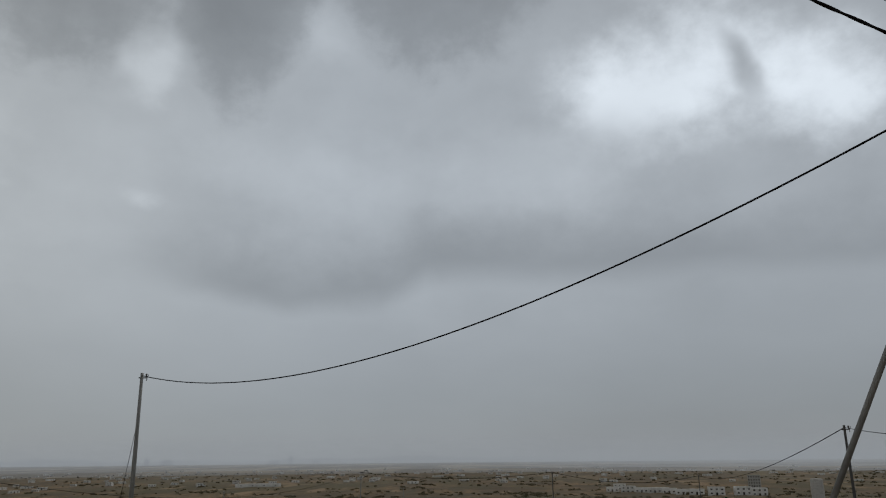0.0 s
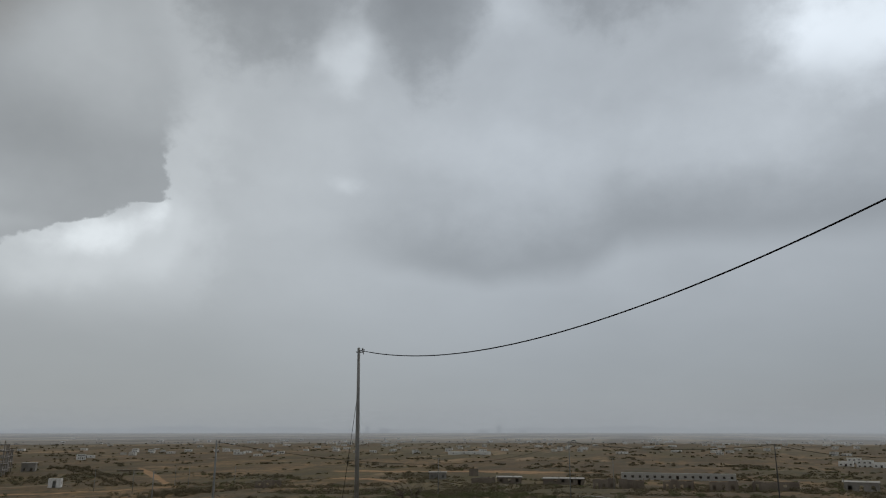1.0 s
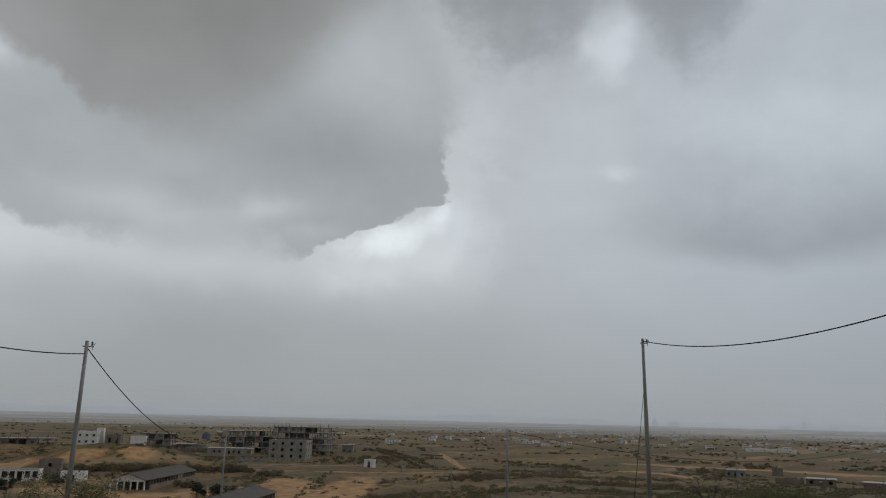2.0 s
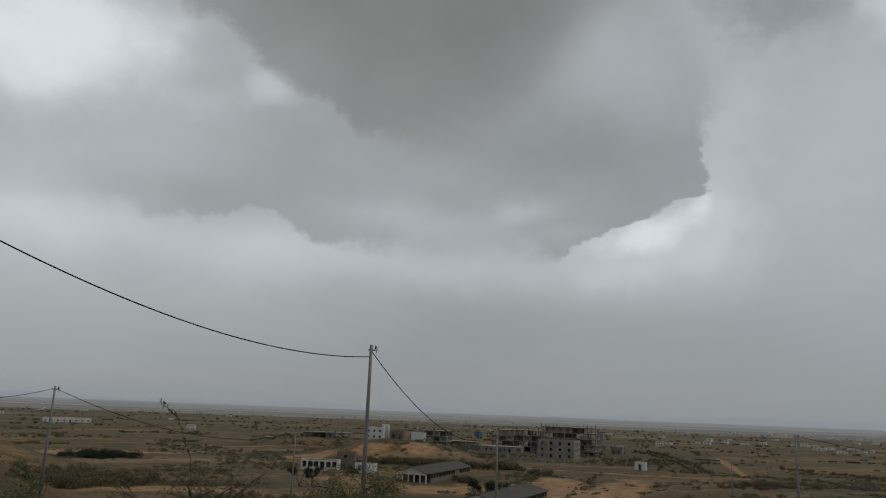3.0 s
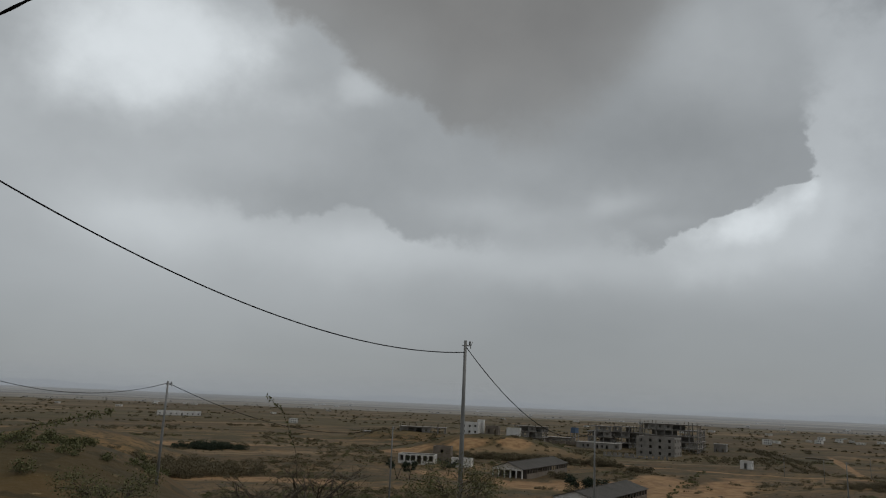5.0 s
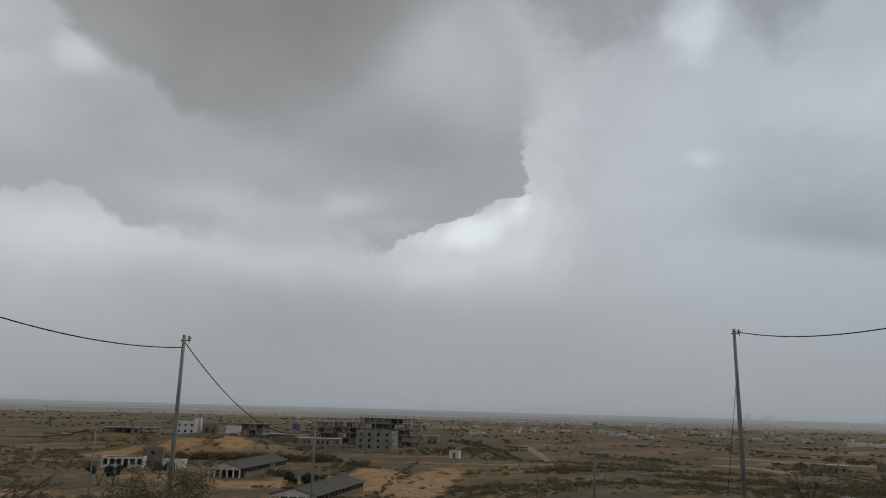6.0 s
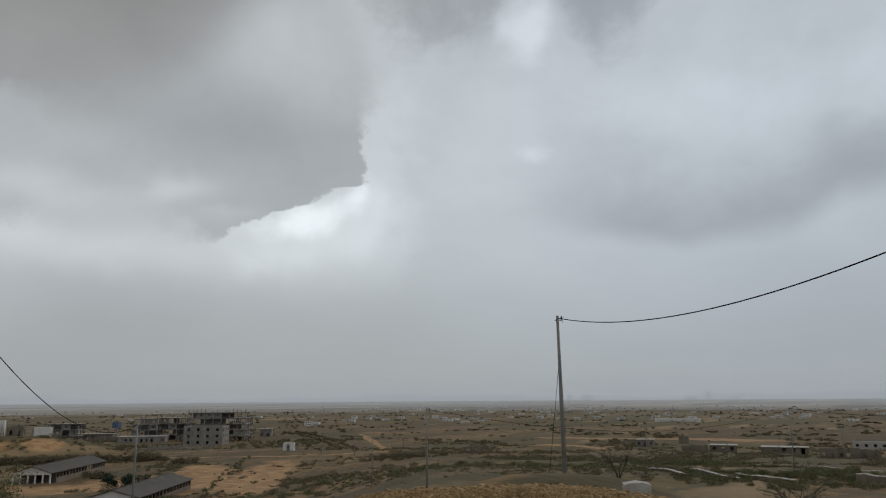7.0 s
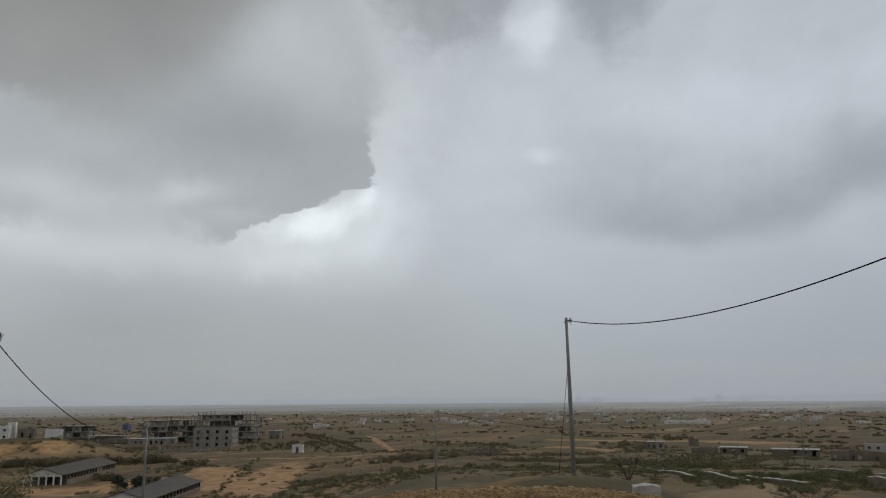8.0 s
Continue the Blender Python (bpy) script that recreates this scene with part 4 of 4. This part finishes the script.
# distant towers, with rain haze painted in as a flat glowing grey
for az, d, w, h in ((11.4, 4550, 26, 42), (12.6, 4560, 60, 18), (19.9, 4550, 60, 26), (21.2, 4560, 26, 34), (9.6, 4560, 40, 14)):
    x, y = polar(az, d)
    far_t = thing("distant_tower", x, y, EYE - 10, az, "pale block on the horizon with haze painted into its glow", "building", "distant towers")
    part("body", boxes((-w / 2, -10, -10, w / 2, 10, h * 0.8)), far_tower, far_t)
    part("roof_house", boxes((-w / 5, -6, h * 0.8 + 0.01, w / 4, 6, h)), far_tower, far_t)

# ---- hilltop foreground ----


def worn_block(az, d, w, dep, h, label):
    x, y = polar(az, d)
    bm = bmesh.new()
    box(bm, -w / 2, -dep / 2, -0.25, w / 2, dep / 2, h)
    bmesh.ops.subdivide_edges(bm, edges=bm.edges[:], cuts=3, use_grid_fill=True)
    r = random.Random(int(az * 10))
    for v in bm.verts:
        v.co += Vector((r.uniform(-1, 1), r.uniform(-1, 1), r.uniform(-1, 1))) * 0.012
        if abs(v.co.x) > w * 0.45 and v.co.z > h * 0.9:
            v.co.z -= 0.03
    me = bpy.data.meshes.new("concrete_block")
    bm.to_mesh(me)
    bm.free()
    me.materials.append(PALESTONE)
    ob = new("concrete_block", me)
    ob.matrix_basis = pose(x, y, zat(x, y), 0, 0, az + 4)
    return tagged(ob, label, "concrete block", "concrete blocks on the bank")


worn_block(16.95, 15.4, 0.50, 0.4, 0.24, "pale worn concrete block on the gravel bank")
worn_block(25.4, 18.5, 0.40, 0.35, 0.2, "small pale concrete slab behind the gravel bank")
stub_x, stub_y = polar(-24.8, 14.0)
stub = thing("concrete_post", stub_x, stub_y, zat(stub_x, stub_y), 0, "short weathered grey concrete post stub", "post")
part("shaft", tube(bmesh.new(), [(0, 0, -0.3), (0, 0, 0.9), (0, 0, 1.98), (0, 0, 2.0)], [0.105, 0.10, 0.095, 0.08], 12), PALESTONE, stub)

# loose ochre rubble on the bank
rnd = random.Random(5)
sv, sf = [], []
for _ in range(11000):
    az, d = rnd.gauss(24, 8), rnd.gauss(14.6, 1.5)
    if not 6 < az < 42:
        continue
    x, y = polar(az, d)
    s = rnd.uniform(0.010, 0.034) * (2.0 if rnd.random() < 0.04 else 1)
    z = zat(x, y) + s * 0.3
    k = len(sv)
    for vx, vy, vz in ((-1, -1, -0.7), (1, -1, -0.7), (1, 1, -0.7), (-1, 1, -0.7), (-0.7, -0.6, 0.7), (0.6, -0.7, 0.7), (0.7, 0.6, 0.7), (-0.6, 0.7, 0.7)):
        sv.append((x + s * (vx + rnd.uniform(-0.4, 0.4)), y + s * (vy + rnd.uniform(-0.4, 0.4)), z + s * (vz + rnd.uniform(-0.3, 0.3))))
    for f in ((0, 3, 2, 1), (4, 5, 6, 7), (0, 1, 5, 4), (1, 2, 6, 5), (2, 3, 7, 6), (3, 0, 4, 7)):
        sf.append(tuple(k + i for i in f))
rubble = mesh_object("gravel", sv, sf, STONE)
tagged(rubble, "loose ochre gravel and stones on a bank", "gravel", kind="stuff")


def rubble_wall(az0, d0, az1, d1, h, label):
    x0, y0 = polar(az0, d0)
    x1, y1 = polar(az1, d1)
    ob = thing("retaining_wall", x0, y0, 0, 0, label, "wall", "stone retaining walls")
    n = 14
    r = random.Random(int(az0 * 7))
    body, cap = bmesh.new(), bmesh.new()
    dx, dy = x1 - x0, y1 - y0
    ln = math.hypot(dx, dy)
    sx_, sy_ = -dy / ln * 0.25, dx / ln * 0.25
    for i in range(n):
        a, b = i / n, (i + 1) / n
        zz = zat(x0 + dx * a, y0 + dy * a)
        hh = h * r.uniform(0.85, 1.05)
        for bm_, lo, hi, k in ((body, zz - 1.5, zz + hh, 1.0), (cap, zz + hh + 0.004, zz + hh + 0.06, 1.15)):
            v = [bm_.verts.new((dx * t + s * k * sx_, dy * t + s * k * sy_, q)) for q in (lo, hi) for t, s in ((a, -1), (b, -1), (b, 1), (a, 1))]
            for f in ((0, 3, 2, 1), (4, 5, 6, 7), (0, 1, 5, 4), (1, 2, 6, 5), (2, 3, 7, 6), (3, 0, 4, 7)):
                bm_.faces.new([v[j] for j in f])
    part("masonry", body, RUBBLEWALL, ob)
    part("coping", cap, PALESTONE, ob, "pale broken coping")
    return ob


rubble_wall(15.9, 118, 13.0, 100, 0.35, "low rubble retaining wall with a pale coping")
rubble_wall(12.9, 112, 9.9, 97, 0.4, "low rubble retaining wall with a pale coping")
rubble_wall(9.9, 104, 6.4, 92, 0.5, "rubble retaining wall stepping down the slope")
rubble_wall(2.6, 100, -2.5, 88, 1.2, "high rubble retaining wall on the slope")
rubble_wall(38.3, 470, 36.6, 474, 0.9, "long pale boundary wall on the plain")
rubble_wall(5.9, 165, 1.0, 150, 0.3, "low broken stone wall")

# ---- plants ----


def scatter_leaves(verts, faces, cx, cy, cz, rx, rz, n, size, rnd, flat=0.0):
    """Small leaf blades thrown through an uneven dome."""
    lumps = [(rnd.uniform(-0.6, 0.6), rnd.uniform(-0.6, 0.6), rnd.uniform(0.25, 0.8), rnd.uniform(0.35, 0.6)) for _ in range(5)]
    for _ in range(n):
        lx, ly, lz, lr = rnd.choice(lumps)
        a, b, q = rnd.uniform(0, math.tau), math.acos(rnd.uniform(-1, 1)), lr * rnd.random() ** 0.45
        x = cx + rx * (lx + q * math.cos(a) * math.sin(b))
        y = cy + rx * (ly + q * math.sin(a) * math.sin(b))
        z = cz + rz * max(0.02, lz + q * math.cos(b))
        s = size * rnd.uniform(0.6, 1.4)
        d1 = Vector((rnd.gauss(0, 1), rnd.gauss(0, 1), rnd.gauss(0, 1))).normalized()
        d2 = d1.cross(Vector((rnd.gauss(0, 1), rnd.gauss(0, 1), rnd.gauss(0, 1)))).normalized() * 0.6
        k = len(verts)
        verts += [(x - s * d1.x, y - s * d1.y, z - s * d1.z), (x + s * d2.x, y + s * d2.y, z + s * d2.z), (x + s * d1.x, y + s * d1.y, z + s * d1.z), (x - s * d2.x, y - s * d2.y, z - s * d2.z)]
        faces.append((k, k + 1, k + 2, k + 3))


def thicket(name, label, spots, material, seed, size=0.16, leaves=70):
    rnd = random.Random(seed)
    v, f = [], []
    for x, y, r, h in spots:
        d = math.hypot(x, y)
        scatter_leaves(v, f, x, y, zat(x, y) - 0.15, r, h, int(leaves * max(0.5, r * r)), size * max(1.0, d / 300), rnd)
    ob = mesh_object(name, v, f, material)
    return tagged(ob, label, "scrub", kind="stuff")


rnd = random.Random(31)


def field(n, az0, az1, d0, d1, r0, r1, clump=0.0):
    out = []
    while len(out) < n:
        az, d = rnd.uniform(az0, az1), math.exp(rnd.uniform(math.log(d0), math.log(d1)))
        x, y = polar(az, d)
        if clump and noise.noise(Vector((x / 38, y / 38, 3.3))) < clump * rnd.uniform(0.3, 1.2):
            continue
        if any(abs((x - bx) * math.cos(radians(t)) + (y - by) * math.sin(radians(t))) < rx * 0.8 and abs(-(x - bx) * math.sin(radians(t)) + (y - by) * math.cos(radians(t))) < ry * 0.8 for bx, by, rx, ry, t in BARE) and rnd.random() < 0.93:
            continue
        r = rnd.uniform(r0, r1)
        out.append((x, y, r * rnd.uniform(1.0, 1.6), r * rnd.uniform(0.5, 0.9)))
    return out


thicket("scrub", "low dry grey-brown scrub over the plain", field(4600, -36, 95, 160, 420, 0.3, 1.1, 0.08), SCRUB, 1, size=0.13, leaves=70)
thicket("scrub", "low dry scrub on the slope", field(1500, -36, 95, 92, 165, 0.25, 0.8, 0.05), SCRUB, 21, size=0.06, leaves=260)
thicket("scrub", "grey-brown thorn scrub in thick patches", field(1500, -36, 95, 180, 620, 0.7, 1.9, 0.22), SCRUB, 22, size=0.14, leaves=50)
thicket("scrub", "dust-covered olive scrub in loose belts", field(1100, -36, 95, 110, 520, 0.5, 1.4, 0.25), GREENLEAF, 2, size=0.1, leaves=130)
thicket("scrub", "sparse low scrub far across the plain", field(3200, -38, 95, 380, 1700, 0.6, 1.9, 0.2), SCRUB, 3, size=0.2, leaves=22)


def belt(az, d, la, lr, n, r0, r1):
    """Spots for a dense belt round a place: half-widths across and along the view."""
    out = []
    cx, cy = polar(az, d)
    for _ in range(n):
        a, b = rnd.gauss(0, 0.5) * la, rnd.gauss(0, 0.5) * lr
        r = rnd.uniform(r0, r1)
        out.append((cx + cy / d * a + cx / d * b, cy - cx / d * a + cy / d * b, r * rnd.uniform(1.0, 1.4), r * rnd.uniform(0.6, 1.0)))
    return out


thicket("scrub", "dense olive thorn scrub on the slope", belt(8, 95, 12, 12, 46, 0.5, 1.1) + belt(13, 150, 14, 14, 46, 0.6, 1.3) + belt(0, 120, 12, 15, 44, 0.5, 1.2) + belt(-6, 200, 20, 15, 40, 0.7, 1.5) + belt(4, 108, 16, 8, 50, 0.5, 1.2) + belt(14, 112, 12, 6, 40, 0.4, 0.9), GREENLEAF, 4, size=0.065, leaves=460)
thicket("scrub", "dark thorn scrub behind the long sheds", belt(57.5, 292, 24, 5, 70, 1.8, 3.2) + belt(51.5, 290, 5, 5, 14, 1.9, 3.2) + belt(49, 268, 4, 4, 8, 1.3, 2.2) + belt(54.6, 232, 2.5, 2.5, 7, 1.3, 2.2), SCRUB, 5, leaves=150)
thicket("scrub", "dark green thicket on the plain", belt(80.3, 300, 9, 4, 40, 1.8, 3.2), DARKLEAF, 6, leaves=140)
thicket("scrub", "grey scrub filling a hollow beside a hill", belt(81.5, 205, 13, 16, 110, 1.6, 3.2) + belt(88, 70, 9, 5, 40, 0.5, 1.0), SCRUB, 7, leaves=90)
thicket("scrub", "low olive thorn scrub on a bare hill", belt(90, 57, 9, 5, 46, 0.4, 0.9), GREENLEAF, 17, size=0.07, leaves=420)
thicket("scrub", "two lines of scrub along a village street", [(*polar(41.9 - 4.2 * k / 30 + off, 560 - 7.6 * k), 1.3, 1.5) for k in range(31) for off in (-0.45, 0.45)], SCRUB, 18, leaves=80)
thicket("scrub", "grey-brown scrub round a utility pole", belt(34, 240, 13, 9, 40, 0.8, 1.7) + belt(30, 150, 9, 9, 26, 0.6, 1.2), SCRUB, 8, size=0.09, leaves=300)
thicket("scrub", "line of low green scrub along a track", [(*polar(47.6 - 0.13 * k + 0.15 * math.sin(k * 1.7), 172 + 5.6 * k), 0.8, 0.6) for k in range(24)] + belt(50.5, 186, 4, 2, 16, 0.8, 1.4), GREENLEAF, 9, leaves=110)
thicket("dry_bushes", "dry brown twiggy bushes behind a gravel bank", belt(22.5, 31, 3.4, 1.6, 50, 0.25, 0.5) + belt(28.0, 31, 1.8, 1.4, 16, 0.25, 0.45) + belt(15, 29, 2.4, 1.2, 14, 0.3, 0.55), SCRUB, 10, size=0.03, leaves=1800)


def bush_tree(az, d, h, r, label, material, seed, leaf=0.09, n=900, bare=False, stems=4, name="tree"):
    """A small tree: tapered stems, forked limbs and an open crown of leaf blades."""
    rnd = random.Random(seed)
    x, y = polar(az, d)
    ob = thing(name, x, y, zat(x, y) - 0.05, rnd.uniform(0, 360), label, "tree")
    tips = []
    th = 0.018 * h + 0.012
    for s in range(stems):
        a = math.tau * s / stems + rnd.uniform(-0.5, 0.5)
        top = Vector((math.cos(a) * r * rnd.uniform(0.3, 0.7), math.sin(a) * r * rnd.uniform(0.3, 0.7), h * rnd.uniform(0.6, 0.8)))
        mid = top * 0.5 + Vector((rnd.uniform(-0.1, 0.1) * r, rnd.uniform(-0.1, 0.1) * r, 0))
        part("stem", tube(bmesh.new(), [(0, 0, -0.2), mid * 0.45, mid, top], [th, th * 0.85, th * 0.6, th * 0.35], 7), BARK, ob)
        twigs = bmesh.new()
        for b in range(9 if bare else 6):
            o = mid.lerp(top, rnd.uniform(0.0, 1.0))
            a2 = a + rnd.uniform(-1.4, 1.4)
            e = o + Vector((math.cos(a2), math.sin(a2), rnd.uniform(0.1, 1.1))) * r * rnd.uniform(0.35, 0.75)
            e.z = min(e.z, h)
            c = o.lerp(e, 0.5) + Vector((0, 0, 0.06 * r))
            tube(twigs, [o, c, e], [th * 0.35, th * 0.22, th * 0.1], 5)
            tips.append((c, e))
            for _ in range(3):
                e2 = e + Vector((rnd.uniform(-1, 1), rnd.uniform(-1, 1), rnd.uniform(-0.2, 0.8))) * r * 0.25
                tube(twigs, [c.lerp(e, 0.6), e2], [th * 0.15, th * 0.06], 4)
                tips.append((e, e2))
        part("branch", twigs, BARK, ob)
    v, f = [], []
    for _ in range(n):
        c, e = rnd.choice(tips)
        p = c.lerp(e, rnd.uniform(0.2, 1.1)) + Vector((rnd.gauss(0, 1), rnd.gauss(0, 1), rnd.gauss(0, 0.8))) * r * (0.05 if bare else 0.12)
        s = leaf * rnd.uniform(0.6, 1.4)
        d1 = Vector((rnd.gauss(0, 1), rnd.gauss(0, 1), rnd.gauss(0, 0.6))).normalized() * s
        d2 = d1.cross(Vector((rnd.gauss(0, 1), rnd.gauss(0, 1), rnd.gauss(0, 1)))).normalized() * s * 0.45
        k = len(v)
        v += [tuple(p - d1), tuple(p + d2), tuple(p + d1), tuple(p - d2)]
        f.append((k, k + 1, k + 2, k + 3))
    mesh_object("crown", v, f, material, ob)
    return ob


bush_tree(66.65, 197, 5.8, 2.3, "small dark tree with a forked trunk near a white house", DARKLEAF, 1, 0.2, 1300, stems=2)
bush_tree(65.75, 195, 5.0, 1.7, "small dark tree with a thin trunk on sandy ground", DARKLEAF, 2, 0.2, 900, stems=2)
bush_tree(62.9, 222, 4.2, 2.4, "dense dark tree beside a white hut", DARKLEAF, 3, 0.2, 1100)
bush_tree(53.35, 180, 4.2, 2.6, "dense dark green tree beside a shed", DARKLEAF, 4, 0.25, 1500)
bush_tree(52.0, 186, 3.0, 2.6, "low dark green tree behind a shed", DARKLEAF, 5, 0.25, 1000)
bush_tree(62.2, 27, 2.0, 1.5, "grey-green thorn tree round a utility pole", GREENLEAF, 6, 0.035, 5200, stems=6)
bush_tree(63.8, 29, 1.5, 1.0, "grey-green thorn bush on the slope", GREENLEAF, 7, 0.035, 2600, stems=5)
bush_tree(72.5, 21, 1.45, 1.3, "bare thorn bush with thin grey branches", GREENLEAF, 8, 0.025, 420, bare=True, stems=6)
bush_tree(76.0, 20, 1.15, 1.1, "bare thorn bush with thin grey branches", GREENLEAF, 9, 0.025, 380, bare=True, stems=6)
bush_tree(86.5, 20, 1.2, 1.0, "low green thorn bush at the hill's edge", GREENLEAF, 12, 0.03, 2500, stems=5)
bush_tree(6.5, 33, 1.9, 1.2, "open thorn bush with dark branches", GREENLEAF, 10, 0.03, 900, bare=True, stems=5)
bush_tree(18.0, 36, 1.4, 0.9, "thin bare thorn bush", SCRUB, 11, 0.025, 200, bare=True, stems=4)

# green thorn sprays that reach over the slope close to the camera
for (a0, z0, d0), (a1, z1), seed, thick, lf, r_lf in (((97, -1.0, 9.0), (86.2, 1.36), 1, 0.008, 420, 0.018), ((73.1, -0.9, 9.5), (76.3, 1.6), 2, 0.004, 80, 0.011)):
    r_ = random.Random(seed)
    bx, by = polar(a0, d0)
    tx, ty = polar(a1, d0 - 0.3)
    bz = zat(bx, by)
    ob = thing("thorn_branch", bx, by, bz, 0, "arching thorn shoot with small leaves", "branch", "thorn shoots")
    pts = [Vector((0, 0, -0.1)), Vector(((tx - bx) * 0.25, (ty - by) * 0.25, (z1 - bz) * 0.6)), Vector(((tx - bx) * 0.6, (ty - by) * 0.6, (z1 - bz) * 0.88)), Vector((tx - bx, ty - by, z1 - bz))]
    part("stem", tube(bmesh.new(), pts, [thick, thick * 0.8, thick * 0.6, thick * 0.3], 6), BARK, ob)
    v, f = [], []
    for _ in range(lf):
        t = r_.uniform(0.35, 1.0) * 3
        i = min(2, int(t))
        p = pts[i].lerp(pts[i + 1], t - i) + Vector((r_.gauss(0, 1), r_.gauss(0, 1), r_.gauss(0, 1))) * r_lf
        d1 = Vector((r_.gauss(0, 1), r_.gauss(0, 1), r_.gauss(0, 1))).normalized() * 0.02
        d2 = d1.cross(Vector((r_.gauss(0, 1), r_.gauss(0, 1), r_.gauss(0, 1)))).normalized() * 0.009
        k = len(v)
        v += [tuple(p - d1), tuple(p + d2), tuple(p + d1), tuple(p - d2)]
        f.append((k, k + 1, k + 2, k + 3))
    mesh_object("leaves", v, f, GREENLEAF, ob)

# pale stones and broken blocks strewn over the slope and the plain
r_ = random.Random(91)
sv, sf = [], []
for x, y, r, h in field(2600, -36, 95, 95, 380, 0.08, 0.32, 0.0):
    z = zat(x, y)
    k = len(sv)
    for vx, vy, vz in ((-1, -1, -0.6), (1, -1, -0.6), (1, 1, -0.6), (-1, 1, -0.6), (-0.7, -0.6, 0.7), (0.6, -0.7, 0.6), (0.7, 0.6, 0.7), (-0.6, 0.7, 0.5)):
        sv.append((x + r * (vx + r_.uniform(-0.4, 0.4)), y + r * (vy + r_.uniform(-0.4, 0.4)), z + h * (vz + r_.uniform(-0.2, 0.2))))
    for f in ((0, 3, 2, 1), (4, 5, 6, 7), (0, 1, 5, 4), (1, 2, 6, 5), (2, 3, 7, 6), (3, 0, 4, 7)):
        sf.append(tuple(k + i for i in f))
tagged(mesh_object("rubble", sv, sf, RUBBLEWALL), "brown stones and broken blocks on dry earth", "rubble", kind="stuff")
